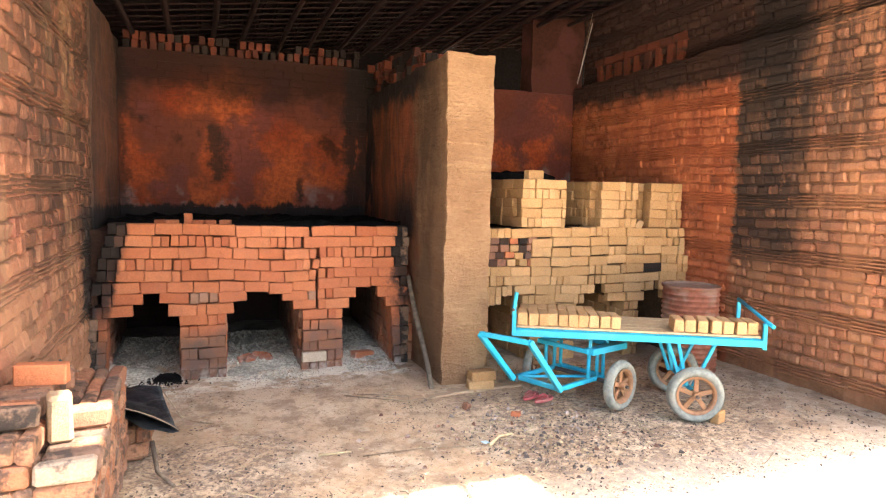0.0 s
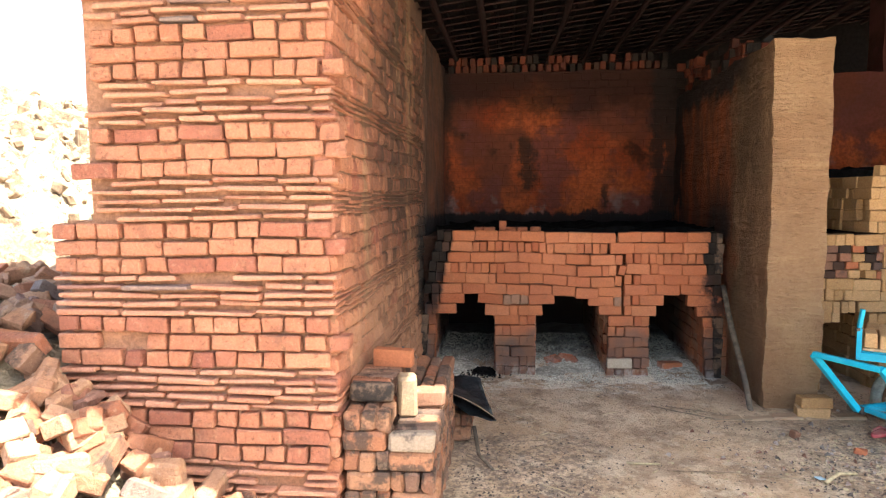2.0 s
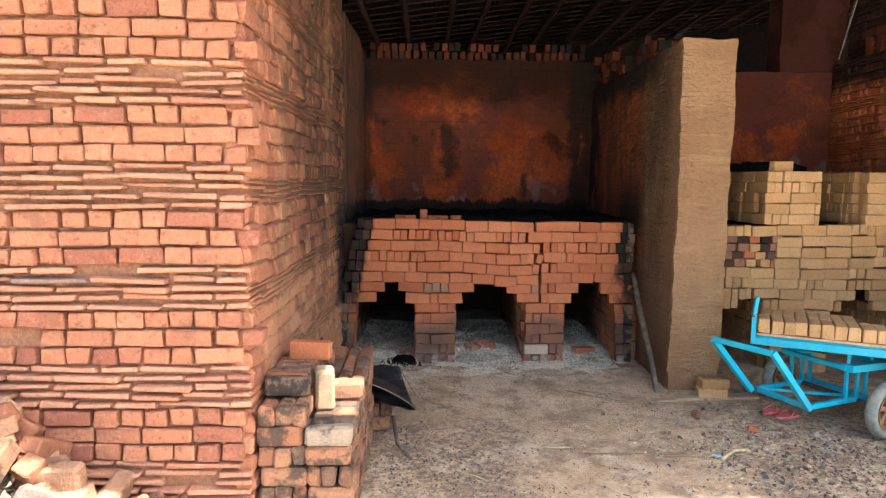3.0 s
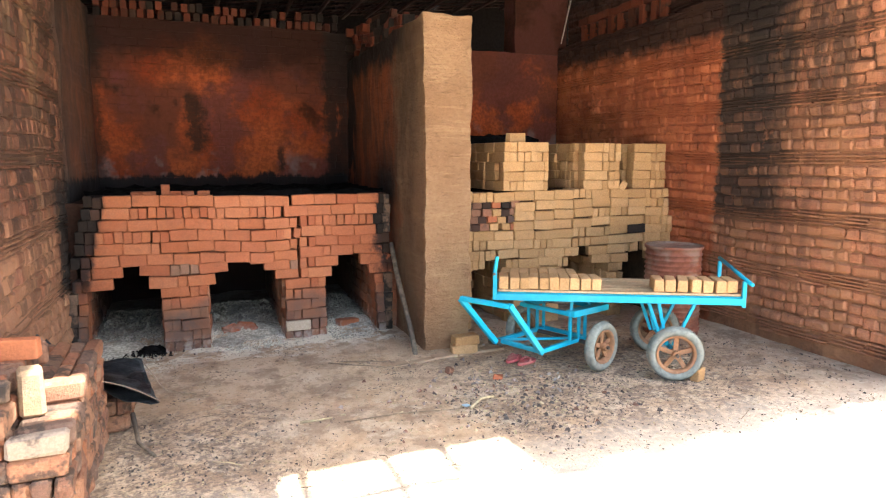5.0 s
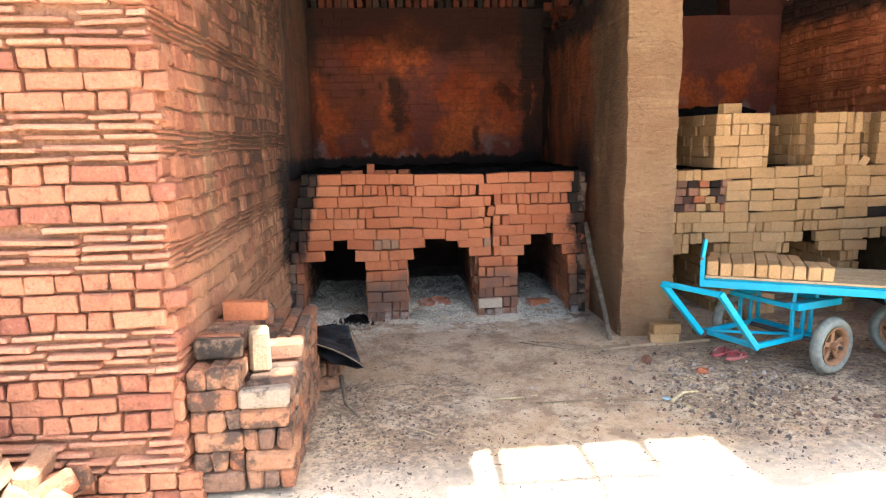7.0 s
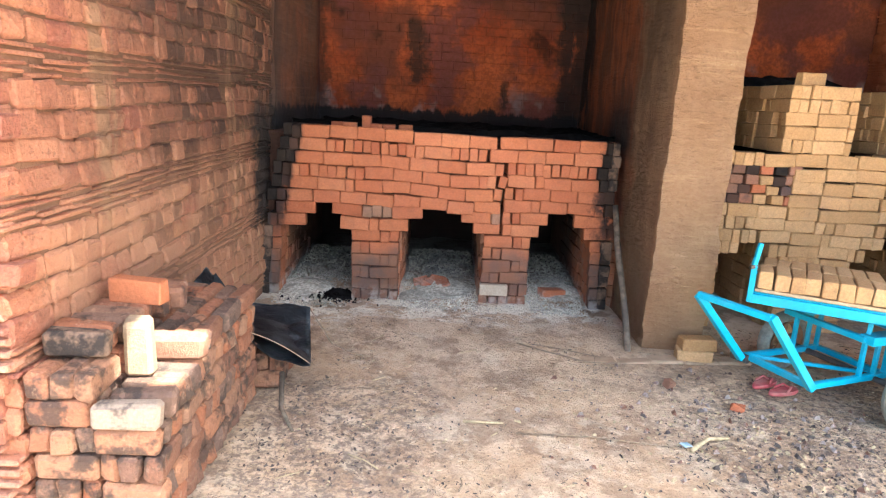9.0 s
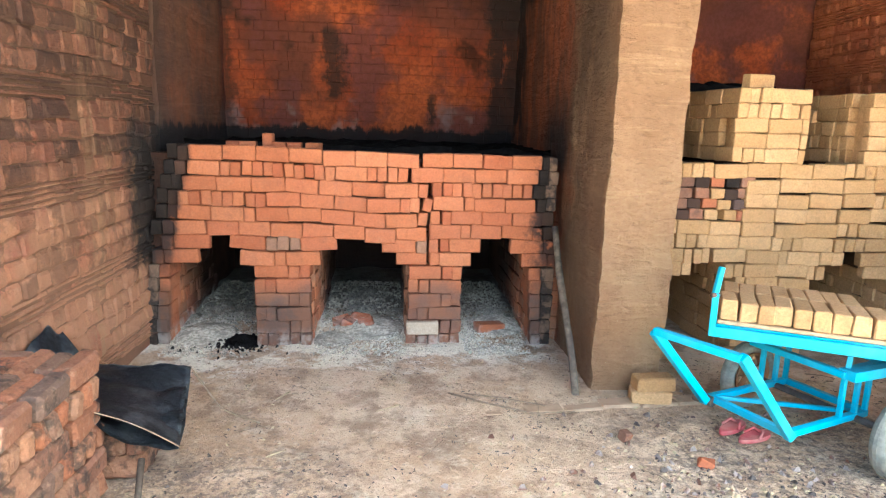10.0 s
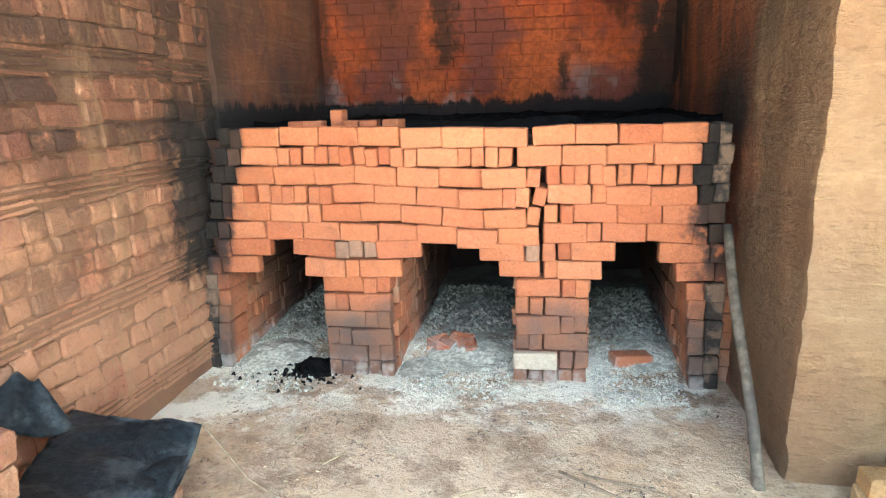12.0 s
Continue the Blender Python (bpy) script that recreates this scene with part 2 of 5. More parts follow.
M_LTILE = brick_mat("thin_clay_tile", TILES, pale=(0.56, 0.36, 0.22), pale_amt=0.4, soot=left_wall_soot, bump=0.8, pits=0.5)
M_RTILE = brick_mat("thin_smoked_tile", TILES, pale=(0.56, 0.36, 0.22), pale_amt=0.4, bump=0.8)
M_MUD = brick_mat("sun_dried_brick", MUD, stain=(0.30, 0.18, 0.08), stain_amt=0.4, pale=(0.58, 0.42, 0.24), soot=yellow_soot, pits=0.35)
M_BURNT = brick_mat("burnt_brick", BURNT, stain=(0.03, 0.03, 0.03), stain_amt=0.7, pale=(0.42, 0.36, 0.32), pale_amt=0.4)
M_CHAR = brick_mat("charred_brick", [(0.0, (0.008, 0.007, 0.007)), (0.6, (0.016, 0.012, 0.010)), (1.0, (0.065, 0.034, 0.024))], stain=(0.007, 0.006, 0.006), stain_amt=0.7, pale_amt=0.15, pale=(0.12, 0.085, 0.065))
M_MIX = brick_mat("reused_brick", [(0.0, (0.31, 0.115, 0.06)), (0.3, (0.33, 0.165, 0.095)), (0.55, (0.24, 0.135, 0.088)), (0.75, (0.13, 0.085, 0.066)), (1.0, (0.32, 0.125, 0.062))], stain=(0.045, 0.036, 0.031), stain_amt=0.85, pale=(0.42, 0.30, 0.21), pale_amt=0.4, stain_at=(0.48, 0.61), bump=0.9, pits=0.6)
M_RED = brick_mat("red_brick", RED, stain_amt=0.2, pale=(0.55, 0.25, 0.13), pale_amt=0.2)
M_DARKRED = brick_mat("smoked_red_brick", [(0.0, (0.090, 0.022, 0.012)), (0.5, (0.135, 0.033, 0.017)), (1.0, (0.045, 0.014, 0.010))], stain=(0.02, 0.016, 0.014), stain_amt=0.8, pale=(0.20, 0.09, 0.06), pale_amt=0.15)
M_SCORCH = brick_mat("scorched_brick", [(0.0, (0.13, 0.085, 0.06)), (1.0, (0.17, 0.11, 0.075))], stain=(0.02, 0.018, 0.017), stain_amt=0.95, stain_at=(0.42, 0.56), pale=(0.30, 0.22, 0.16), pale_amt=0.4)
M_ASHEN = brick_mat("ashen_brick", [(0.0, (0.40, 0.32, 0.24)), (1.0, (0.44, 0.36, 0.275))], stain=(0.34, 0.24, 0.17), stain_amt=0.5)
M_TAN = brick_mat("smoke_browned_brick", [(0.0, (0.24, 0.125, 0.080)), (1.0, (0.29, 0.165, 0.110))], stain=(0.14, 0.085, 0.06), stain_amt=0.5)
M_GREY = brick_mat("whitened_brick", [(0.0, (0.27, 0.21, 0.16)), (1.0, (0.31, 0.25, 0.20))], stain=(0.06, 0.05, 0.045), stain_amt=0.85, stain_at=(0.50, 0.62))
M_PALE = brick_mat("pale_brick", [(0.0, (0.25, 0.165, 0.095)), (1.0, (0.29, 0.20, 0.12))], stain=(0.20, 0.15, 0.11), stain_amt=0.6)
M_RUBBLE = brick_mat("rubble_brick", [(0.0, (0.34, 0.165, 0.09)), (0.35, (0.43, 0.265, 0.165)), (0.6, (0.35, 0.185, 0.11)), (0.85, (0.31, 0.115, 0.063)), (1.0, (0.19, 0.165, 0.15))], pale=(0.56, 0.42, 0.30), pale_amt=0.4, bump=0.9, pits=0.6)


def mortar_mat(name, base, soot, dark=0.5):
    n = Nodes(name, 0.96)
    a, b = n.noise(5.0, 5, 0.7), n.noise(45.0, 5, 0.7, seed=6.0)
    c = n.mix(n.ramp(a, 0.35, 0.68), base, tuple(v * dark for v in base))
    c = n.mix(n.math("MULTIPLY", n.ramp(b, 0.6, 0.4), 0.5), c, tuple(v * 0.45 for v in base))
    if soot:
        c = soot(n, c)
    n.bump(n.math("ADD", b, a), 0.9, 0.02)
    return n.done(c)


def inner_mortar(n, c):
    """Old brown mud in the joints, its colour darkened for the inner face's shade."""
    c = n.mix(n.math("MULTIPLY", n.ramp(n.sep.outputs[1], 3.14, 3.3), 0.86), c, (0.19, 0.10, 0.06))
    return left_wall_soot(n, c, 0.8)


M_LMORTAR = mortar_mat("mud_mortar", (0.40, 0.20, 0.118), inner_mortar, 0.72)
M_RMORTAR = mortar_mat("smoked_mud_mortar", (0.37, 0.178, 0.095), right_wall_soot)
M_KCORE = mortar_mat("kiln_core", (0.10, 0.05, 0.035), None)
M_YCORE = mortar_mat("mud_core", (0.12, 0.075, 0.04), None)


def pier_mat():
    n = Nodes("mud_plaster", 0.95)
    a = n.noise(2.6, 5, 0.7)
    b = n.noise(26.0, 6, 0.72, stretch=(1, 1, 1.6), seed=4.0)
    lines = n.noise(5.0, 3, 0.6, stretch=(0.35, 0.35, 3.2), seed=2.0)
    c = n.mix(n.ramp(a, 0.35, 0.68), (0.41, 0.252, 0.142), (0.335, 0.19, 0.102))
    # scratches and small holes, their shade put into the colour
    scars = n.ramp(n.noise(13.0, 5, 0.7, stretch=(0.45, 0.45, 2.6), seed=17.0), 0.58, 0.66)
    c = n.mix(n.math("MULTIPLY", scars, 0.5), c, (0.21, 0.115, 0.062))
    c = n.mix(n.math("MULTIPLY", n.ramp(lines, 0.56, 0.66), 0.4), c, (0.55, 0.36, 0.2))
    c = n.mix(n.math("MULTIPLY", n.ramp(b, 0.6, 0.42), 0.25), c, (0.25, 0.135, 0.07))
    c = n.mix(n.math("MULTIPLY", n.ramp(n.noise(60, 3, seed=8.0), 0.68, 0.76), 0.5), c, (0.6, 0.45, 0.3))
    c = n.mix(n.math("MULTIPLY", n.ramp(n.noise(9.0, 5, 0.7, stretch=(1, 1, 1.8), seed=51.0), 0.59, 0.66), 0.4), c, (0.20, 0.115, 0.065))
    c = n.mix(n.math("MULTIPLY", n.ramp(n.noise(1.1, 3, seed=55.0), 0.50, 0.62), 0.45), c, (0.50, 0.33, 0.18))
    # flank toned darker from its front edge, with smoke and hot red clay deeper in
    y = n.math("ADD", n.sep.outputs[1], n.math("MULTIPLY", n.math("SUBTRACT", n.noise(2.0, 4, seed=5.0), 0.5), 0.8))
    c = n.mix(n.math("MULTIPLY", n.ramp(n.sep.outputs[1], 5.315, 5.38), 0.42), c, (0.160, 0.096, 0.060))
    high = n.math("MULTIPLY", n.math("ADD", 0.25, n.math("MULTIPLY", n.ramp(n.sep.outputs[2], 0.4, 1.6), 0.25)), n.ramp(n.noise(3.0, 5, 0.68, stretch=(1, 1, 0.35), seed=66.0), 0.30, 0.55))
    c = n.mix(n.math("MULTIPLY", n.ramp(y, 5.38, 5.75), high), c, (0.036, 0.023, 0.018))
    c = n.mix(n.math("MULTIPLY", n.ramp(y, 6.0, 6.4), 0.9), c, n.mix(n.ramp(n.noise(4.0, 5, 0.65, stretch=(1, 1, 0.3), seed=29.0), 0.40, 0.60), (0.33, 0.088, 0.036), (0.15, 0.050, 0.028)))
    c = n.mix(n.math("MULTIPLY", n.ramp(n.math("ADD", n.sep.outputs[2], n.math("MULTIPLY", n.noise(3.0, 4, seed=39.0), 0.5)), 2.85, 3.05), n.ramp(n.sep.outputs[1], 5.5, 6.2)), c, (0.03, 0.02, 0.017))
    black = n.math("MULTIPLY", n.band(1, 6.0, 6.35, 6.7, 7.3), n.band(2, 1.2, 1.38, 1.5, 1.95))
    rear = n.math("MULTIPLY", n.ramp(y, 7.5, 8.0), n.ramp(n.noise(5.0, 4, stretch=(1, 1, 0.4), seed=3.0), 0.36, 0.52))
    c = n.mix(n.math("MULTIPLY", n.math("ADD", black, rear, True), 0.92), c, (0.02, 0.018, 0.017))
    n.bump(n.math("ADD", n.math("ADD", n.math("MULTIPLY", lines, 0.8), b), n.math("MULTIPLY", n.noise(9.0, 5, 0.7, stretch=(1, 1, 1.8), seed=51.0), -1.4)), 1.0, 0.05)
    return n.done(c)


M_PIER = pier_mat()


def chamber_mat(name, base_z, smoke=1.0, tone=1.0):
    """Red burnt clay wall of a firing chamber, black at the foot and at the top."""
    n = Nodes(name, 0.95)
    a = n.noise(1.1, 3, 0.5, seed=1.0)
    b = n.noise(24.0, 5, 0.7)
    lobes = n.math("ADD", n.noise(1.25, 3, 0.5, seed=11.0), n.math("MULTIPLY", n.math("SUBTRACT", 2.15, n.sep.outputs[2]), 0.16))
    c = n.mix(n.ramp(a, 0.36, 0.62), tuple(v * tone for v in (0.215, 0.038, 0.014)), tuple(v * tone for v in (0.345, 0.080, 0.026)))
    c = n.mix(n.math("MULTIPLY", n.ramp(lobes, 0.52, 0.38), 0.85), c, tuple(v * tone for v in (0.085, 0.028, 0.020)))
    c = n.mix(n.math("MULTIPLY", n.ramp(n.noise(1.7, 4, 0.58, seed=7.0), 0.46, 0.58), 0.88), c, (0.115, 0.036, 0.032))
    c = n.mix(n.math("MULTIPLY", n.ramp(b, 0.58, 0.42), 0.45), c, (0.09, 0.026, 0.014))
    wob = n.math("MULTIPLY", n.math("SUBTRACT", n.noise(7.0, 5, 0.7, stretch=(1, 1, 0.35), seed=2.0), 0.5), 0.30)
    slow = n.math("MULTIPLY", n.math("SUBTRACT", n.noise(1.3, 4, 0.65, seed=12.0), 0.5), 1.2)
    z = n.sep.outputs[2]
    grey = n.math("MULTIPLY", n.ramp(n.math("ADD", z, wob), base_z + 0.42, base_z + 0.20), n.ramp(n.noise(2.6, 3, seed=17.0), 0.52, 0.66))
    c = n.mix(n.math("MULTIPLY", grey, 0.6), c, (0.20, 0.165, 0.165))
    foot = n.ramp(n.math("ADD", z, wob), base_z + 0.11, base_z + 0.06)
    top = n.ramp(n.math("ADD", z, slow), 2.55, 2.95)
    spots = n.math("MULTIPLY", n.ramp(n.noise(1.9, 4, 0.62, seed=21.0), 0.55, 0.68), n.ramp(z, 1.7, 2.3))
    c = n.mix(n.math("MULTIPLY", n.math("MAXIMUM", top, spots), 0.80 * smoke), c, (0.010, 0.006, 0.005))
    if smoke > 0.5:
        x = n.math("ADD", n.sep.outputs[0], n.math("MULTIPLY", n.math("SUBTRACT", n.noise(3.0, 5, 0.7, seed=26.0), 0.5), 0.5))
        ragged = n.ramp(n.noise(8.0, 5, 0.7, stretch=(1, 1, 0.3), seed=36.0), 0.28, 0.44)
        for p, q, r, s, amt, za, zb in ((0.70, 0.80, 0.86, 0.98, 0.85, 1.85, 2.45), (2.30, 2.42, 2.9, 3.0, 0.92, 1.0, 4.0), (-0.5, -0.4, -0.20, -0.10, 0.7, 1.0, 4.0), (1.70, 1.74, 1.77, 1.83, 0.8, 1.62, 1.82)):
            m = n.math("MULTIPLY", n.math("MULTIPLY", n.math("MULTIPLY", n.ramp(x, p, q), n.ramp(x, s, r)), ragged), n.math("MULTIPLY", n.ramp(n.sep.outputs[1], 7.9, 8.2), n.band(2, za - 0.1, za, zb, zb + 0.1)))
            c = n.mix(n.math("MULTIPLY", m, amt), c, (0.016, 0.012, 0.011))
        side = n.ramp(n.sep.outputs[1], 8.2, 8.0)
        c = n.mix(n.math("MULTIPLY", side, 0.78), c, n.mix(n.ramp(n.noise(3.2, 5, 0.66, stretch=(1, 1, 0.8), seed=91.0), 0.30, 0.68), (0.150, 0.066, 0.036), (0.058, 0.036, 0.028)))
        lines = n.ramp(n.noise(4.0, 4, 0.65, stretch=(0.3, 0.3, 9.0), seed=94.0), 0.54, 0.62)
        c = n.mix(n.math("MULTIPLY", n.math("MULTIPLY", side, lines), 0.25), c, (0.20, 0.11, 0.07))
        c = n.mix(n.math("MULTIPLY", n.ramp(n.sep.outputs[1], 6.75, 6.45), 0.7), c, (0.05, 0.033, 0.026))
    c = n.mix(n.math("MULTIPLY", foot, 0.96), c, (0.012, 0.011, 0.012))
    n.bump(n.math("ADD", b, n.noise(6.0, 4, stretch=(0.5, 0.5, 2.0), seed=31.0)), 0.7, 0.015)
    return n.done(c)


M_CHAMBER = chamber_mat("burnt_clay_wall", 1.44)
M_CHAMBER2 = chamber_mat("smoked_clay_wall", 1.85, 0.25, 1.25)
M_POST = chamber_mat("smoked_post", 1.85, 0.5, 0.42)


def ground_mat():
    n = Nodes("dusty_earth", 0.97)
    a, b = n.noise(1.2, 5, 0.65), n.noise(7.0, 6, 0.75, seed=5.0)
    d, f = n.noise(26.0, 5, 0.75, seed=14.0), n.noise(95.0, 4, 0.75, seed=9.0)
    c = n.mix(n.ramp(a, 0.40, 0.60), (0.60, 0.45, 0.31), (0.48, 0.33, 0.205))
    c = n.mix(n.math("MULTIPLY", n.ramp(n.noise(2.8, 6, 0.72, seed=41.0), 0.48, 0.56), 0.8), c, (0.29, 0.198, 0.132))
    c = n.mix(n.math("MULTIPLY", n.ramp(n.noise(3.6, 6, 0.72, seed=47.0), 0.53, 0.61), 0.55), c, (0.66, 0.545, 0.40))
    c = n.mix(n.math("MULTIPLY", n.ramp(b, 0.46, 0.64), 0.5), c, (0.62, 0.485, 0.35))
    c = n.mix(n.math("MULTIPLY", n.ramp(b, 0.46, 0.34), 0.7), c, (0.33, 0.225, 0.145))
    c = n.mix(n.math("MULTIPLY", n.ramp(d, 0.43, 0.33), 0.35), c, (0.25, 0.18, 0.14))
    c = n.mix(n.math("MULTIPLY", n.ramp(d, 0.60, 0.70), 0.2), c, (0.66, 0.58, 0.49))
    c = n.mix(n.math("MULTIPLY", n.ramp(f, 0.42, 0.34), 0.22), c, (0.18, 0.13, 0.10))
    # clay washed down beside the pier
    wash = n.math("MULTIPLY", n.band(0, 1.5, 2.2, 3.1, 3.4), n.band(1, 4.2, 4.6, 5.2, 5.6))
    c = n.mix(n.math("MULTIPLY", n.math("MULTIPLY", wash, n.ramp(b, 0.36, 0.56)), 0.55), c, (0.68, 0.50, 0.32))
    # strewn charcoal dust round the cart and by the pile
    dust = n.math("MULTIPLY", n.band(0, 2.2, 2.9, 4.4, 5.6), n.band(1, 2.8, 3.2, 4.6, 5.4))
    dust2 = n.math("MULTIPLY", n.band(0, 0.1, 0.3, 0.9, 1.5), n.band(1, 3.0, 3.3, 4.3, 4.9))
    dust = n.math("ADD", dust, dust2, True)
    c = n.mix(n.math("MULTIPLY", n.math("MULTIPLY", dust, n.ramp(d, 0.56, 0.42)), 0.7), c, (0.12, 0.095, 0.085))
    # pale ash raked out of the fire holes
    y = n.math("ADD", n.sep.outputs[1], n.math("MULTIPLY", n.math("SUBTRACT", n.noise(2.5, 5, 0.7, seed=3.0), 0.5), 1.1))
    y = n.math("ADD", y, n.math("MULTIPLY", n.ramp(n.sep.outputs[0], 0.7, 0.2), 0.22))
    ash = n.math("MULTIPLY", n.ramp(y, 5.55, 5.90), n.band(0, -0.6, -0.2, 2.45, 2.7))
    clump = n.ramp(n.noise(3.6, 6, 0.7, seed=77.0), 0.43, 0.53)
    c = n.mix(n.math("MULTIPLY", n.math("MULTIPLY", ash, clump), 0.92), c, (0.84, 0.775, 0.64))
    c = n.mix(n.math("MULTIPLY", n.math("MULTIPLY", ash, n.ramp(n.noise(18.0, 5, 0.75, seed=79.0), 0.45, 0.33)), 0.55), c, (0.26, 0.20, 0.155))
    # floor goes darker with depth into the fire holes
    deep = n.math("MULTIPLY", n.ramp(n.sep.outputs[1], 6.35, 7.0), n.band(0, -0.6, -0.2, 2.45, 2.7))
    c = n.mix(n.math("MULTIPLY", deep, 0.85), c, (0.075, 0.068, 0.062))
    # paler dust of the open yard, from y 3.6 outwards
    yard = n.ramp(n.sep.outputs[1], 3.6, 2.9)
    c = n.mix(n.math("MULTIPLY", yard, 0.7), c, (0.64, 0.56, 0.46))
    n.bump(n.math("ADD", n.math("ADD", n.math("MULTIPLY", f, 0.18), n.math("MULTIPLY", d, 0.55)), n.math("MULTIPLY", b, 2.0)), 0.9, 0.035)
    return n.done(c)


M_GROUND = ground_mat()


def plain_mat(name, color, rough=0.8, metal=0.0, var=0.25, scale=20.0, bump=0.3, dirt_sheen=None, dirt_sheen_amt=0.4):
    n = Nodes(name, rough)
    n.bsdf.inputs["Metallic"].default_value = metal
    a, b = n.noise(scale, 5, 0.65), n.noise(scale * 0.2, 4, 0.6, seed=3.0)
    c = n.mix(n.ramp(a, 0.35, 0.68), color, tuple(v * (1 - var) for v in color))
    if dirt_sheen:
        c = n.mix(n.math("MULTIPLY", n.ramp(b, 0.48, 0.64), dirt_sheen_amt), c, dirt_sheen)
    n.bump(a, bump, 0.006)
    return n.done(c)


M_BLUE = plain_mat("turquoise_paint", (0.010, 0.34, 0.50), 0.45, 0.0, 0.12, 14, 0.1, (0.16, 0.38, 0.42), 0.18)
M_TYRE = plain_mat("dusty_tyre", (0.235, 0.25, 0.22), 0.9, 0.0, 0.35, 30, 0.4, (0.25, 0.235, 0.19), 0.7)
M_RIM = plain_mat("rusty_rim", (0.33, 0.175, 0.095), 0.75, 0.1, 0.35, 25, 0.4, (0.34, 0.17, 0.08), 0.6)
M_STEEL = plain_mat("dark_steel", (0.10, 0.09, 0.085), 0.6, 0.5, 0.4, 25, 0.3, (0.2, 0.1, 0.05), 0.5)
M_PLANK = plain_mat("dusty_plank", (0.46, 0.33, 0.19), 0.9, 0.0, 0.3, 30, 0.4, (0.33, 0.21, 0.11), 0.5)
M_RUST = plain_mat("rusty_drum", (0.29, 0.105, 0.062), 0.8, 0.1, 0.3, 18, 0.4, (0.30, 0.20, 0.15), 0.7)
M_RUSTTOP = plain_mat("drum_lid", (0.33, 0.22, 0.16), 0.85, 0.1, 0.3, 18, 0.4, (0.26, 0.11, 0.06), 0.6)
M_POLE = plain_mat("weathered_pole", (0.17, 0.135, 0.10), 0.9, 0.0, 0.55, 22, 0.9, (0.08, 0.065, 0.055), 0.75)
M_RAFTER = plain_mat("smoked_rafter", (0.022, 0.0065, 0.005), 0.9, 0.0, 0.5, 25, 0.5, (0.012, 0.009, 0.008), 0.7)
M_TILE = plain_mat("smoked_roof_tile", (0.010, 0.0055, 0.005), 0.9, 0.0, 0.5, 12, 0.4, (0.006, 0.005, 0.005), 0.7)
# the blue-grey patches paint a sheen into the plastic's colour
M_SACK = plain_mat("black_plastic", (0.036, 0.044, 0.053), 0.42, 0.0, 0.6, 34, 1.0, (0.13, 0.145, 0.155), 0.6)
M_SOOT = plain_mat("soot_crust", (0.009, 0.008, 0.008), 1.0, 0.0, 0.5, 20, 0.9)
M_SOOT.node_tree.nodes["Principled BSDF"].inputs["Specular IOR Level"].default_value = 0.03
M_SLIPPER = plain_mat("red_rubber", (0.45, 0.09, 0.095), 0.7, 0.0, 0.2, 25, 0.2, (0.4, 0.22, 0.18), 0.5)


def heap_mat():
    n = Nodes("rubble_earth", 0.97)
    a, b = n.noise(1.1, 6, 0.72), n.noise(5.0, 6, 0.75, seed=4.0)
    c = n.mix(n.ramp(n.noise(0.5, 4, seed=8.0), 0.40, 0.60), (0.33, 0.27, 0.185), (0.27, 0.19, 0.12))
    # brown patches and crevices, the crevices' shade painted into the colour
    c = n.mix(n.math("MULTIPLY", n.ramp(a, 0.53, 0.60), 0.75), c, (0.10, 0.062, 0.036))
    c = n.mix(n.math("MULTIPLY", n.ramp(b, 0.47, 0.38), 0.8), c, (0.07, 0.045, 0.028))
    n.bump(n.math("ADD", n.math("MULTIPLY", a, 2.0), b), 1.0, 0.12)
    return n.done(c)


M_HEAP = heap_mat()
M_MOUND_BITS = plain_mat("mound_stone", (0.26, 0.18, 0.115), 0.97, 0.0, 0.5, 8, 0.8, (0.10, 0.06, 0.04), 0.6)
M_CHIP = plain_mat("charcoal_chip", (0.11, 0.09, 0.078), 0.95, 0.0, 0.5, 40, 0.4)
M_LEAF = plain_mat("dry_litter", (0.36, 0.27, 0.19), 0.95, 0.0, 0.4, 40, 0.4)
M_STRAW = plain_mat("straw", (0.50, 0.40, 0.24), 0.95, 0.0, 0.4, 40, 0.4)
M_TWIG = plain_mat("dry_twig", (0.27, 0.20, 0.135), 0.95, 0.0, 0.4, 40, 0.4)
M_ASH = plain_mat("wood_ash", (0.64, 0.58, 0.465), 0.98, 0.0, 0.6, 42, 1.0, (0.24, 0.215, 0.175), 0.8)
M_DULLASH = plain_mat("grey_ash", (0.33, 0.30, 0.235), 0.98, 0.0, 0.5, 30, 1.0, (0.10, 0.09, 0.075), 0.8)
M_LEDGE = plain_mat("trodden_clay", (0.44, 0.305, 0.195), 0.97, 0.0, 0.3, 9, 0.8, (0.36, 0.25, 0.165), 0.7)
M_CHAIN = plain_mat("bright_chain", (0.55, 0.50, 0.46), 0.5, 0.6, 0.3, 40, 0.1)
M_PAPER = plain_mat("blue_wrapper", (0.38, 0.55, 0.66), 0.5, 0.0, 0.2, 30, 0.1)

# ---- building blocks ----


def link_mesh(name, bm_or_mesh, mat, parent=None, label="", smooth=False):
    if isinstance(bm_or_mesh, bmesh.types.BMesh):
        me = bpy.data.meshes.new(name)
        bm_or_mesh.to_mesh(me)
        bm_or_mesh.free()
    else:
        me = bm_or_mesh
    if mat and not me.materials:
        me.materials.append(mat)
    if smooth:
        me.polygons.foreach_set("use_smooth", [True] * len(me.polygons))
    ob = new(name, me)
    if parent:
        ob.parent = parent
    if label:
        ob["label"] = label
    return ob


def part(name, bm, material, parent, label="", smooth=False):
    return link_mesh(name, bm, material, parent, label, smooth)


def empty(name, x=0, y=0, z=0):
    ob = new(name)
    ob.location = (x, y, z)
    return ob


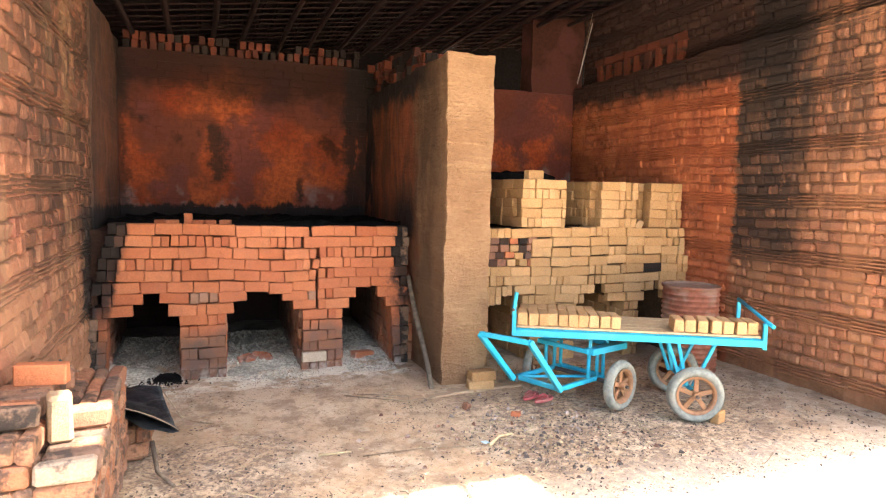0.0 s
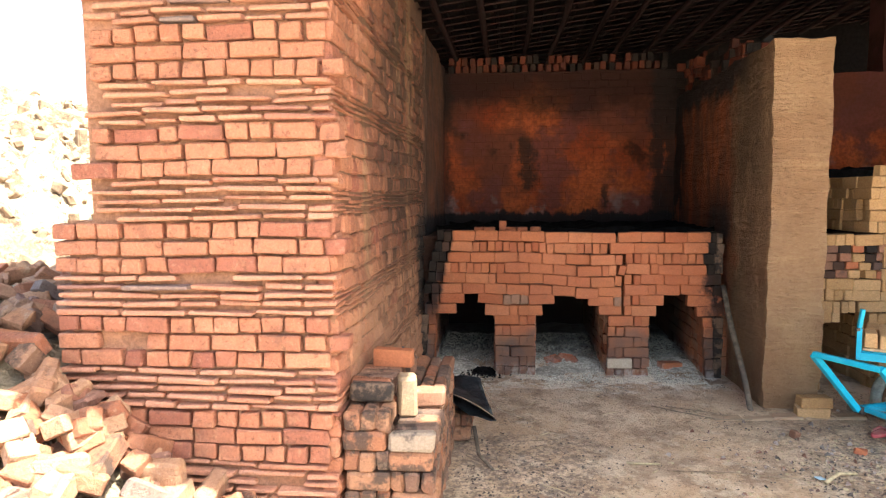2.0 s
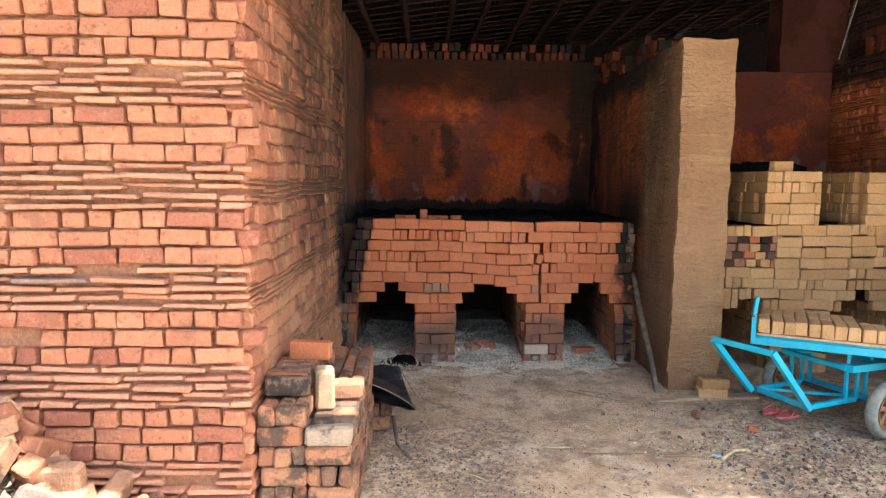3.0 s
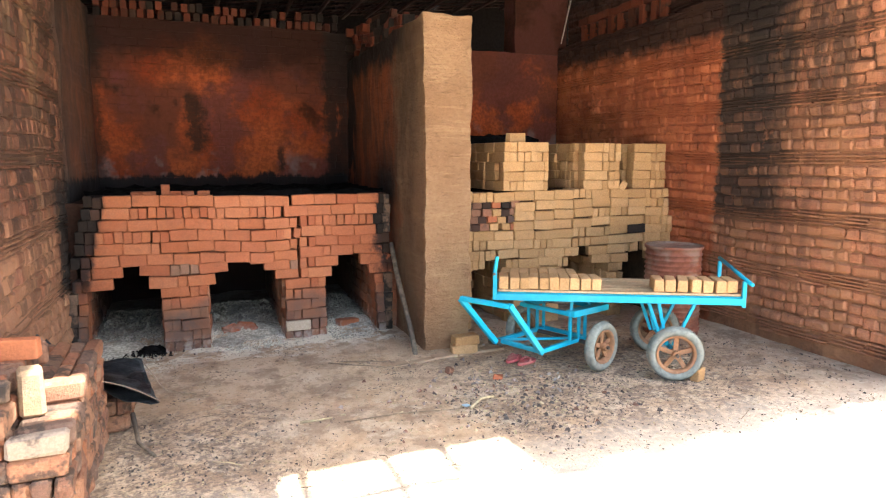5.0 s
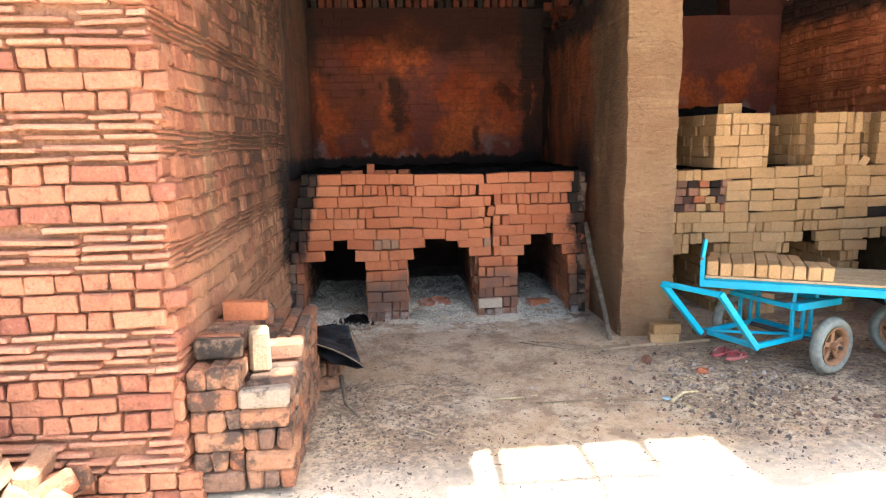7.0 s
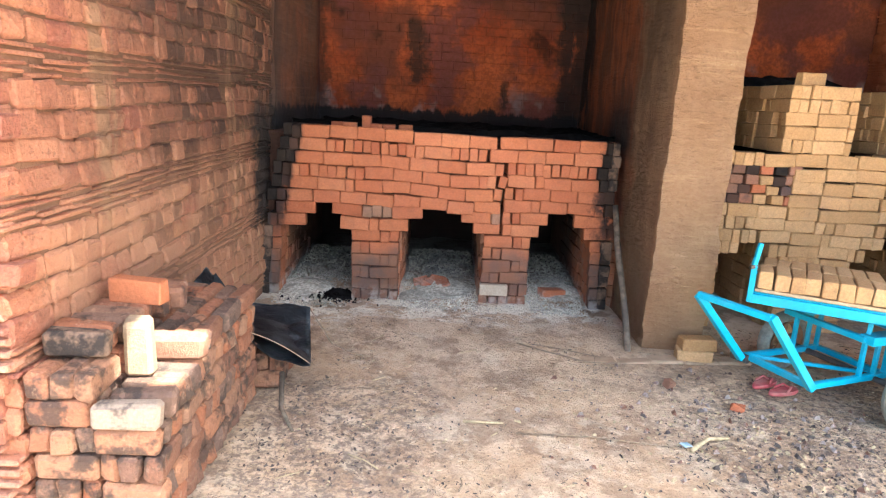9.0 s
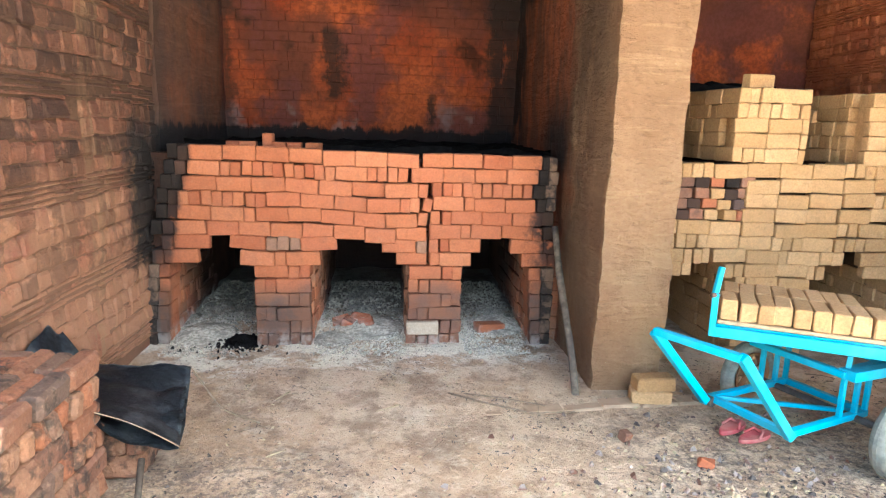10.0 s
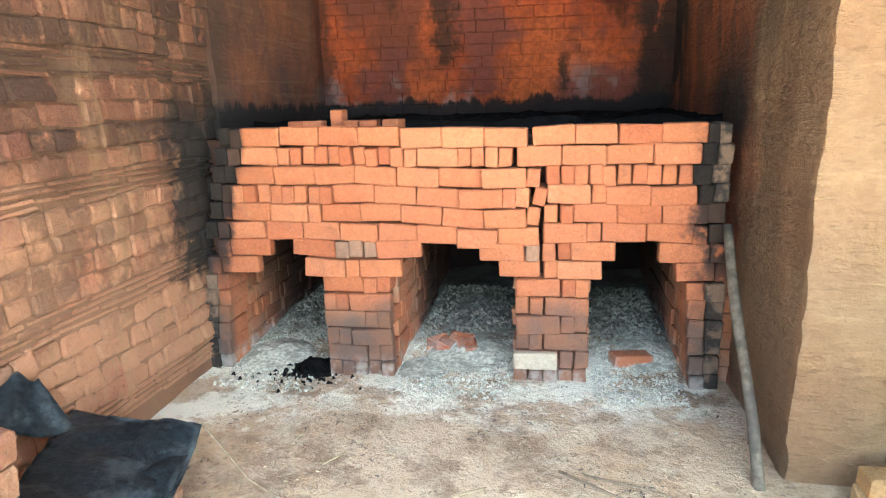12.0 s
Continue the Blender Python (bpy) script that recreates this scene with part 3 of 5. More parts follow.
def rough_box(x0, x1, y0, y1, z0, z1, step=0.12, amp=0.012, freq=4.0, seed=0.0):
    """A box of many faces whose surface is uneven."""
    bm = bmesh.new()
    axes = [np.linspace(a, b, max(2, int((b - a) / step) + 1)) for a, b in ((x0, x1), (y0, y1), (z0, z1))]
    seen = {}

    def v(i, j, k):
        if (i, j, k) not in seen:
            p = Vector((axes[0][i], axes[1][j], axes[2][k]))
            q = p * freq + Vector((seed, seed, seed))
            d = noise.noise_vector(q) * amp + noise.noise_vector(q * 3.1) * amp * 0.5
            seen[i, j, k] = bm.verts.new(p + d)
        return seen[i, j, k]
    nx, ny, nz = (len(a) - 1 for a in axes)
    for i in range(nx):
        for j in range(ny):
            bm.faces.new((v(i, j, 0), v(i, j + 1, 0), v(i + 1, j + 1, 0), v(i + 1, j, 0)))
            bm.faces.new((v(i, j, nz), v(i + 1, j, nz), v(i + 1, j + 1, nz), v(i, j + 1, nz)))
    for i in range(nx):
        for k in range(nz):
            bm.faces.new((v(i, 0, k), v(i + 1, 0, k), v(i + 1, 0, k + 1), v(i, 0, k + 1)))
            bm.faces.new((v(i, ny, k), v(i, ny, k + 1), v(i + 1, ny, k + 1), v(i + 1, ny, k)))
    for j in range(ny):
        for k in range(nz):
            bm.faces.new((v(0, j, k), v(0, j, k + 1), v(0, j + 1, k + 1), v(0, j + 1, k)))
            bm.faces.new((v(nx, j, k), v(nx, j + 1, k), v(nx, j + 1, k + 1), v(nx, j, k + 1)))
    return bm


def worn_block(sx, sy, sz, cut, jit, rnd):
    """A block with cut edges and slightly shifted corners."""
    bm = bmesh.new()
    bmesh.ops.create_cube(bm, size=1.0, matrix=Matrix.Diagonal((sx, sy, sz, 1)))
    for v in bm.verts:
        v.co += Vector((rnd.uniform(-jit, jit), rnd.uniform(-jit, jit), rnd.uniform(-jit, jit)))
    bmesh.ops.bevel(bm, geom=bm.edges[:], offset=cut, segments=1, affect="EDGES")
    for v in bm.verts:
        v.co += Vector((rnd.uniform(-jit, jit), rnd.uniform(-jit, jit), rnd.uniform(-jit, jit))) * 0.35
    return bm


SIZES = {
    "brick": (0.228, 0.070, 0.098, 0.006, 0.004),   # laid on edge
    "half": (0.110, 0.070, 0.098, 0.006, 0.003),
    "flat": (0.232, 0.105, 0.078, 0.007, 0.006),     # laid flat
    "flat_half": (0.110, 0.105, 0.078, 0.007, 0.006),
    "tile": (0.30, 0.10, 0.024, 0.006, 0.004),
    "tile_short": (0.18, 0.10, 0.024, 0.006, 0.004),
    "worn": (0.226, 0.076, 0.105, 0.015, 0.009),     # old brick with round corners
    "pillow": (0.232, 0.105, 0.080, 0.016, 0.009),   # old brick smeared with mud
    "pillow_half": (0.113, 0.105, 0.080, 0.016, 0.009),
    "smear": (0.232, 0.105, 0.080, 0.011, 0.010),     # old brick nearly flush with its mortar
    "smear_half": (0.113, 0.105, 0.080, 0.011, 0.010),
    "clay": (0.230, 0.070, 0.089, 0.004, 0.002),     # brick of the burnt walls
    "chunk": (0.13, 0.105, 0.08, 0.012, 0.022),
}
VARIANTS = 5
_cache = {}


def piece_mesh(kind, mat, i):
    key = (kind, mat.name, i % VARIANTS)
    if key not in _cache:
        me = bpy.data.meshes.new(kind)
        bm = worn_block(*SIZES[kind], random.Random(hash_name(kind) + i % VARIANTS))
        bm.to_mesh(me)
        bm.free()
        me.materials.append(mat)
        _cache[key] = me
    return _cache[key]


def hash_name(s):
    return sum((i + 1) * ord(c) for i, c in enumerate(s))


class Joined:
    """Gathers many pieces into one mesh."""

    def __init__(self):
        self.v, self.f, self.n = [], [], 0
        self.src = {}

    def add(self, kind, mat, i, m):
        key = (kind, i % VARIANTS)
        if key not in self.src:
            me = piece_mesh(kind, mat, i)
            co = np.array([v.co[:] for v in me.vertices])
            self.src[key] = (co, [tuple(p.vertices) for p in me.polygons])
        co, fs = self.src[key]
        a = np.array(m)
        self.v.append(co @ a[:3, :3].T + a[:3, 3])
        self.f += [tuple(q + self.n for q in f) for f in fs]
        self.n += len(co)

    def build(self, name, mat, parent=None, label=""):
        me = bpy.data.meshes.new(name)
        me.from_pydata(np.concatenate(self.v).tolist(), [], self.f)
        me.materials.append(mat)
        ob = link_mesh(name, me, mat, parent, label)
        ob["kind"] = "stuff"
        return ob


def lay(pieces, mat, parent, limit=300, near=None, single="brick"):
    """Lays pieces (kind, matrix[, material]) under a parent: the nearest as single objects, the rest joined."""
    if near is not None:
        pieces = sorted(pieces, key=lambda p: (p[1].translation - near).length)
    rest = {}
    for i, p in enumerate(pieces):
        kind, m, pm = p[0], p[1], (p[2] if len(p) > 2 else mat)
        if i < limit:
            ob = new("tile" if kind.startswith("tile") else single, piece_mesh(kind, pm, i * 7 + 3))
            ob.parent = parent
            ob.matrix_basis = m
        else:
            rest.setdefault(pm, Joined()).add(kind, pm, i, m)
    for pm, joined in rest.items():
        joined.build(single + "_work", pm, parent)


R = random.Random(7)


def jit(a):
    return R.uniform(-a, a)


def banded_wall(length, z0, z1, frame_m, tiles=5, bricks=3, sunk=0.0, tile_mat=None, old="pillow"):
    """Pieces of a wall of thin tile courses and brick courses in turn. frame_m puts x along the wall, y into it and z up."""
    out, z, k = [], z0, 0
    band = [("tile", tiles, 0.044), ("brick", bricks, 0.0875)]
    if bricks == 4:
        band = [("tile", tiles, 0.0300), ("brick", bricks, 0.1005)]
    which = 0
    while z < z1:
        kind, count, h = band[which]
        for c in range(count):
            if z > z1:
                break
            x = -R.uniform(0.0, 0.02) if k % 2 else -R.uniform(0.0, 0.1)
            x = max(x, -0.015)
            heads = (k % 2 == 1) if kind == "brick" else False
            first = True
            while x < length - 0.03:
                if kind == "brick":
                    short = heads if R.random() < 0.84 else not heads
                    short = short or (sunk and R.random() < (0.72 if old == "smear" else 0.45))
                    name, w = ("flat_half", 0.122 + jit(0.012)) if short else ("flat", 0.240 + jit(0.010))
                else:
                    w = R.uniform(0.17, 0.40)
                    name = "tile" if w > 0.24 else "tile_short"
                if x + w > length + 0.05:
                    w = 0.122 if kind == "brick" else max(0.10, length + 0.02 - x)
                    name = "flat_half" if kind == "brick" else "tile_short"
                ends = first or x + w > length - 0.05
                if ends or R.random() > (0.010 if kind == "brick" else 0.025):
                    calm = 0.35 if old == "smear" else 1.0
                    s = (w - R.uniform(0.009, 0.024) * (0.5 + 0.5 * calm)) / SIZES[name][0]
                    wave = (0.014 if sunk else 0.006) * math.sin(x * 1.9 + z0 * 40) + (0.009 if sunk else 0.005) * math.sin(x * 4.3 + z * 2)
                    depth = 0.040 + (jit(0.010) * calm + sunk * 0.6 if kind == "brick" else (jit(0.018) - 0.006) * (0.3 + 0.7 * calm) + sunk)
                    tilt = jit(1.2) if kind == "brick" else jit(1.8)
                    tall = (R.uniform(0.89, 0.99) if old != "smear" else R.uniform(0.96, 1.04)) * h / 0.0875
                    m = frame_m @ pose(x + w / 2, depth, z + h / 2 + wave + jit(0.003), jit(1.5) * calm, tilt, jit(2.0) * calm) @ Matrix.Diagonal((s, 1, tall if kind == "brick" else R.uniform(0.75, 1.15) * h / 0.044, 1))
                    if sunk and kind == "brick":
                        name = name.replace("flat", old)
                    out.append((name, m) if kind == "brick" or not tile_mat else (name, m, tile_mat))
                first = False
                x += w
            z += h
            k += 1
        which = 1 - which
    return out


def course(spans, z, y, frame_m, h=0.1, sag=0.0, head_runs=0.45):
    """One course of bricks on edge over several spans of x."""
    out = []
    for a, b in spans:
        x = a
        while x < b - 0.035:
            left = b - x
            if left < 0.10:
                runs, kind, w = 1, "head", left
            elif left < 0.235:
                runs, kind, w = max(1, round(left / 0.076)), "head", left / max(1, round(left / 0.076))
            elif R.random() < head_runs and left > 0.3:
                runs, kind, w = R.choice((1, 2, 3, 3)), "head", 0.0755
            else:
                runs, kind, w = 1, "long", 0.2335
            for _ in range(runs):
                dz = jit(0.003) + sag * (math.sin(x * 3.1 + z * 5) - 1.6 * math.sin(math.pi * min(1.0, max(0.0, (x + 0.2) / 2.8))) * z + 0.5 * math.sin(x * 9.7 + z * 31))
                if kind == "long":
                    m = frame_m @ pose(x + w / 2, y + 0.035 + jit(0.012), z + h / 2 + dz, jit(1.6), jit(2.6), jit(2.6))
                    out.append(("brick", m))
                else:
                    s = w / 0.0745
                    m = frame_m @ pose(x + w / 2, y + 0.114 + jit(0.013), z + h / 2 + dz, jit(2.0), jit(1.6), 90 + jit(2.5)) @ Matrix.Diagonal((1, s, 1, 1))
                    out.append(("brick", m))
                x += w
    return out


def tube(points, radius, sides=10, taper=1.0, wobble=0.0, seed=1):
    """A pole along points."""
    bm = bmesh.new()
    rnd = random.Random(seed)
    rings = []
    pts = [Vector(p) for p in points]
    for i, p in enumerate(pts):
        d = (pts[min(i + 1, len(pts) - 1)] - pts[max(i - 1, 0)]).normalized()
        q = d.to_track_quat("Z", "Y").to_matrix()
        r = radius * (1 + (taper - 1) * i / max(1, len(pts) - 1)) * (1 + rnd.uniform(-wobble, wobble))
        rings.append([bm.verts.new(p + q @ Vector((math.cos(a) * r, math.sin(a) * r, 0))) for a in (2 * math.pi * k / sides for k in range(sides))])
    for a, b in zip(rings, rings[1:]):
        for k in range(sides):
            bm.faces.new((a[k], a[(k + 1) % sides], b[(k + 1) % sides], b[k]))
    bm.faces.new(rings[0][::-1])
    bm.faces.new(rings[-1])
    return bm


def bar(p, q, w, h):
    """A square tube with cut edges from p to q."""
    p, q = Vector(p), Vector(q)
    d = q - p
    side = d.cross(Vector((0, 0, 1)))
    side = side.normalized() if side.length > 1e-4 else Vector((1, 0, 0))
    up = side.cross(d).normalized()
    m = Matrix((side, d.normalized(), up)).transposed().to_4x4()
    bm = bmesh.new()
    bmesh.ops.create_cube(bm, size=1.0, matrix=Matrix.Diagonal((w, d.length, h, 1)))
    bmesh.ops.bevel(bm, geom=bm.edges[:], offset=0.003, segments=1, affect="EDGES")
    bm.transform(Matrix.Translation((p + q) / 2) @ m)
    return bm


def box(x0, x1, y0, y1, z0, z1, cut=0.004):
    bm = bmesh.new()
    bmesh.ops.create_cube(bm, size=1.0, matrix=Matrix.Translation(((x0 + x1) / 2, (y0 + y1) / 2, (z0 + z1) / 2)) @ Matrix.Diagonal((x1 - x0, y1 - y0, z1 - z0, 1)))
    if cut:
        bmesh.ops.bevel(bm, geom=bm.edges[:], offset=cut, segments=1, affect="EDGES")
    return bm


# ---- ground ----


def ground_height(x, y):
    p = Vector((x, y, 0))
    h = 0.012 * noise.noise(p * 1.3) + 0.008 * noise.noise(p * 5.0) + 0.004 * noise.noise(p * 14.0)
    if -0.35 < x < 2.6 and y > 5.3:      # ash before and in the fire holes
        k = min(1.0, (y - 5.3) / 1.2)
        h += k * (0.02 + 0.02 * noise.noise(p * 3.0))
        if y > 6.1:
            h += 0.05 * min(1.0, (y - 6.1) / 1.0)
    if 0.4 < x < 3.2:                    # worn step along the edging
        k = max(0.0, min(1.0, (y - 4.93 - 0.085 * (x - 0.75)) / 0.07))
        h += 0.016 * k * min(1.0, (x - 0.4) / 0.8)
    if y < 2.6:
        h += 0.01 * noise.noise(p * 0.5)
    return h


def spread(a, b, step, far):
    mid = list(np.arange(a, b, step))
    lo, hi, s = [a], [mid[-1]], step
    while hi[-1] < far:
        s *= 1.5
        hi.append(hi[-1] + s)
        lo.append(lo[-1] - s)
    return lo[:0:-1] + mid + hi[1:]


def build_ground():
    xs, ys = spread(-2.2, 6.4, 0.05, 1500), spread(1.6, 8.6, 0.05, 1500)
    verts = [(x, y, ground_height(x, y)) for y in ys for x in xs]
    w = len(xs)
    faces = [(j * w + i, j * w + i + 1, (j + 1) * w + i + 1, (j + 1) * w + i) for j in range(len(ys) - 1) for i in range(w - 1)]
    me = bpy.data.meshes.new("ground")
    me.from_pydata(verts, [], faces)
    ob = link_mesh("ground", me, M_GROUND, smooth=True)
    tagged(ob, "dusty trodden earth strewn with ash and charcoal", "ground", kind="structure")


build_ground()

# ---- left wall ----
LX, LY, LEND = -0.30, 3.135, -1.73      # face, front, far edge of the wall


def roof_z(x):
    return 3.52 + 0.13 * x


def under_roof(ob, over=0.09):
    """Cuts a wall's top off along the slope of the roof."""
    for v in ob.data.vertices:
        v.co.z = min(v.co.z, roof_z(v.co.x) + over)
    return ob


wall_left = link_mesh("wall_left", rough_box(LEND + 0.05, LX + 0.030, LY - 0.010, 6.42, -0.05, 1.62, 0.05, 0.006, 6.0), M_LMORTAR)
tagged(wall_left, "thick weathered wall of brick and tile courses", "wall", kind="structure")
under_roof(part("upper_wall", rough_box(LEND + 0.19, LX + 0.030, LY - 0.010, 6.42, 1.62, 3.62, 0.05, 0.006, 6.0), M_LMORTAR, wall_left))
front = pose(LEND, LY - 0.045, 0, 0, 0, 0)
pieces = banded_wall(LX - LEND + 0.03, -0.32, 3.3, front, tile_mat=M_LTILE)
pieces = [p for p in pieces if p[1].translation.z > -0.03 and not (p[1].translation.x < -1.54 and p[1].translation.z > 1.62)]
lay(pieces, M_LWALL, wall_left, 300, Vector((-0.9, LY, 1.5)))
side = pose(LX + 0.045, LY - 0.02, 0, 0, 0, 90)
lay(banded_wall(3.27, 0.09, 3.3, side, 4, 4, 0.012, old="smear"), M_LWALL, wall_left, 300, Vector((LX, 4.6, 1.0)))

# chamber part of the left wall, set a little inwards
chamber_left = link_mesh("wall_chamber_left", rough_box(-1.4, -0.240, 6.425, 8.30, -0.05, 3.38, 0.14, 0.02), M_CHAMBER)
tagged(chamber_left, "burnt red clay wall blackened by smoke", "wall", kind="structure")

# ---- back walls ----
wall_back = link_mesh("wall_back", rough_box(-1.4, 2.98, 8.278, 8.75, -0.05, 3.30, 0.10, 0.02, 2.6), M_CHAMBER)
tagged(wall_back, "fire-reddened clay brick wall with black soot stains", "wall", kind="structure")
bricks = []
for r in range(20):
    x = -0.17 - R.uniform(0.0, 0.22)
    while x < 2.62:
        bricks.append(("clay", pose(x + 0.117, 8.300 + jit(0.004), 1.465 + 0.0925 * r + jit(0.002), jit(0.6), jit(0.7), jit(0.8))))
        x += 0.235
lay(bricks, M_CHAMBER, wall_back, 260, Vector((1.2, 8.3, 2.0)))
wall_back_2 = link_mesh("wall_back_right", rough_box(2.985, 5.95, 8.46, 8.9, -0.05, 3.22, 0.12, 0.02), M_CHAMBER2)
tagged(wall_back_2, "fire-reddened clay wall behind the raw bricks", "wall", kind="structure")

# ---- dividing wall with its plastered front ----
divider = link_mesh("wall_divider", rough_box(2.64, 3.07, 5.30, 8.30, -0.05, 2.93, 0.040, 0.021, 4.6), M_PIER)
tagged(divider, "mud-plastered dividing wall with chipped edges", "wall", kind="structure")

# ---- right wall ----
RX, RY = 5.86, 3.02
wall_right = link_mesh("wall_right", rough_box(RX - 0.020, 7.4, RY - 0.010, 8.45, -0.05, 3.32, 0.05, 0.024, 5.0), M_RMORTAR)
tagged(wall_right, "thick smoke-blackened wall of brick and tile courses", "wall", kind="structure")
side = pose(RX - 0.045, 8.42, 0, 0, 0, -90)
lay(banded_wall(5.42, 0.10, 3.28, side, 4, 4, 0.012), M_RWALL, wall_right, 300, Vector((RX, 3.9, 1.0)))
front = pose(RX - 0.03, RY - 0.045, 0, 0, 0, 0)
lay(banded_wall(1.5, 0.10, 3.3, front, 4, 4, tile_mat=M_RTILE), M_LWALL, wall_right, 0, Vector((RX, RY, 1.2)))
upper_right = link_mesh("wall_upper_right", rough_box(6.02, 7.4, RY, 8.45, 3.325, 4.6, 0.2, 0.015), M_RMORTAR)
tagged(upper_right, "set-back upper part of the smoked wall", "wall", kind="structure")
side = pose(6.02 - 0.045, 8.42, 0, 0, 0, -90)
under_roof(upper_right)
lay(banded_wall(5.42, 3.36, 4.28, side, 4, 4, 0.012), M_RWALL, upper_right, 0)
corner = link_mesh("wall_corner_post", rough_box(5.15, 6.0, 8.5, 8.85, 3.23, 5.2, 0.12, 0.015), M_POST)
under_roof(corner)
tagged(corner, "brick post standing on the back wall", "wall", kind="structure")

# ---- roof of tiles on poles ----


def eave(x):
    # edge is out of view; gaps placed so sun reaches pile and floor
    if 1.45 < x < 1.78:
        return 2.86
    if 3.0 < x < 4.52:
        return 2.53
    return (2.12 if x < 3.0 else 1.98) + 0.06 * math.sin(x * 9.0)


def build_roof():
    bm = bmesh.new()
    rnd = random.Random(3)
    pitch, x = 0.17, -2.6
    while x < 7.8:
        y = eave(x + pitch / 2)
        while y < 10.6:
            y1 = y + 0.36
            if not (rnd.random() < 0.05 and y > 8.9 and 3.0 < x < 5.2):
                up = 0.03 * rnd.random()
                rows = []
                for yy, lift in ((y, up), (y1, up + 0.03)):
                    row = []
                    for k in range(6):
                        a = math.pi * k / 5
                        px = x + pitch / 2 - math.cos(a) * pitch * 0.66
                        row.append(bm.verts.new((px, yy, roof_z(px) + 0.06 + lift + 0.05 * math.sin(a))))
                    rows.append(row)
                for k in range(5):
                    bm.faces.new((rows[0][k], rows[0][k + 1], rows[1][k + 1], rows[1][k]))
            y += 0.30
        y0 = eave(x + pitch / 2) + 0.02
        while y0 < 10.55:
            if not (rnd.random() < 0.03 and y0 > 8.9 and 3.0 < x < 5.2):
                q = [bm.verts.new((px, py, roof_z(px) + 0.17)) for px, py in ((x, y0), (x + pitch, y0), (x + pitch, y0 + 0.2), (x, y0 + 0.2))]
                bm.faces.new(q)
            y0 += 0.2
        x += pitch
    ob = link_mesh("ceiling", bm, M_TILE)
    tagged(ob, "smoke-black clay tile roof seen from below", "roof", kind="structure")
    # split-wood battens below the tiles
    y = 3.02
    while y < 10.5:
        b = bar((-2.6, y, roof_z(-2.6) + 0.035), (7.7, y + jit(0.05), roof_z(7.7) + 0.035), 0.035, 0.014)
        me = bpy.data.meshes.new("batten")
        b.to_mesh(me)
        b.free()
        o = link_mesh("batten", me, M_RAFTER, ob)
        y += 0.24 + jit(0.03)
    x = -2.3
    i = 0
    while x < 7.7:
        pts = [(x + 0.06 * noise.noise(Vector((x, t * 0.35, 2))), t, roof_z(x) - 0.02 + 0.025 * noise.noise(Vector((x, t * 0.5, 9)))) for t in np.arange(3.0, 10.6, 0.6)]
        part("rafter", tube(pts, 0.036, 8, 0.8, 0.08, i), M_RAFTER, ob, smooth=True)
        x += 0.44 + jit(0.08)
        i += 1
    # unseen board, added to keep sun off the pile's front
    part("eave_board", box(1.24, 1.90, 2.12, 2.54, roof_z(1.5) + 0.10, roof_z(1.5) + 0.125), M_RAFTER, ob)
    # thin laths that stick out where tiles are missing at the eave
    for x, y0 in ((3.13, 1.95), (3.64, 1.95), (4.02, 2.22)):
        part("lath", tube([(x, y0, roof_z(x) + 0.05), (x + 0.02, 2.6, roof_z(x) + 0.05)], 0.030, 6), M_RAFTER, ob)
    part("lath", tube([(3.1, 2.20, roof_z(3.1) + 0.05), (4.0, 2.17, roof_z(4.0) + 0.05)], 0.024, 6), M_RAFTER, ob)


build_roof()
# plain wall added to close the shed behind, black to paint the dark there
rear = link_mesh("wall_rear", rough_box(-2.6, 7.8, 10.6, 10.9, -0.05, 4.9, 0.6, 0.02), M_SOOT)
under_roof(rear, 0.30)
tagged(rear, "plain black wall added to close the shed", "wall", kind="structure")

# ---- red kiln ----
KY = 6.10
LEGS = [(-0.33, -0.18), (0.46, 0.85), (1.52, 1.91), (2.43, 2.63)]


def fitted(pattern, x0, x1, z, y, sag):
    """One course spelled out between two ends: L a brick lengthwise, h a brick endwise, G, C and S ash-grey, charred and scorched ones."""
    wide = {"L": 2.335, "h": 0.755, "G": 0.755, "C": 0.755, "S": 0.755}
    kinds = {"G": M_TAN, "C": M_CHAR, "S": M_SCORCH}
    k = (x1 - x0) / sum(wide[c] for c in pattern)
    out, x = [], x0
    for ch in pattern:
        w = wide[ch] * k
        dz, slope = jit(0.005) + sag(x + w / 2), math.degrees(math.atan2(sag(x + w) - sag(x), w))
        if ch == "L":
            m = pose(x + w / 2, y + 0.035 + jit(0.018), z + 0.05 + dz, jit(2.6), jit(2.3) - slope, jit(3.6)) @ Matrix.Diagonal(((w - 0.003) / 0.228, 1, R.uniform(1.0, 1.025), 1))
        else:
            m = pose(x + w / 2, y + 0.114 + jit(0.014), z + 0.05 + dz, jit(2.4) + slope, jit(2.0), 90 + jit(3.0)) @ Matrix.Diagonal((1, (w - 0.004) / 0.070, R.uniform(0.98, 1.02), 1))
        out.append(("brick", m, kinds.get(ch, M_KILN)))
        x += w
    return out


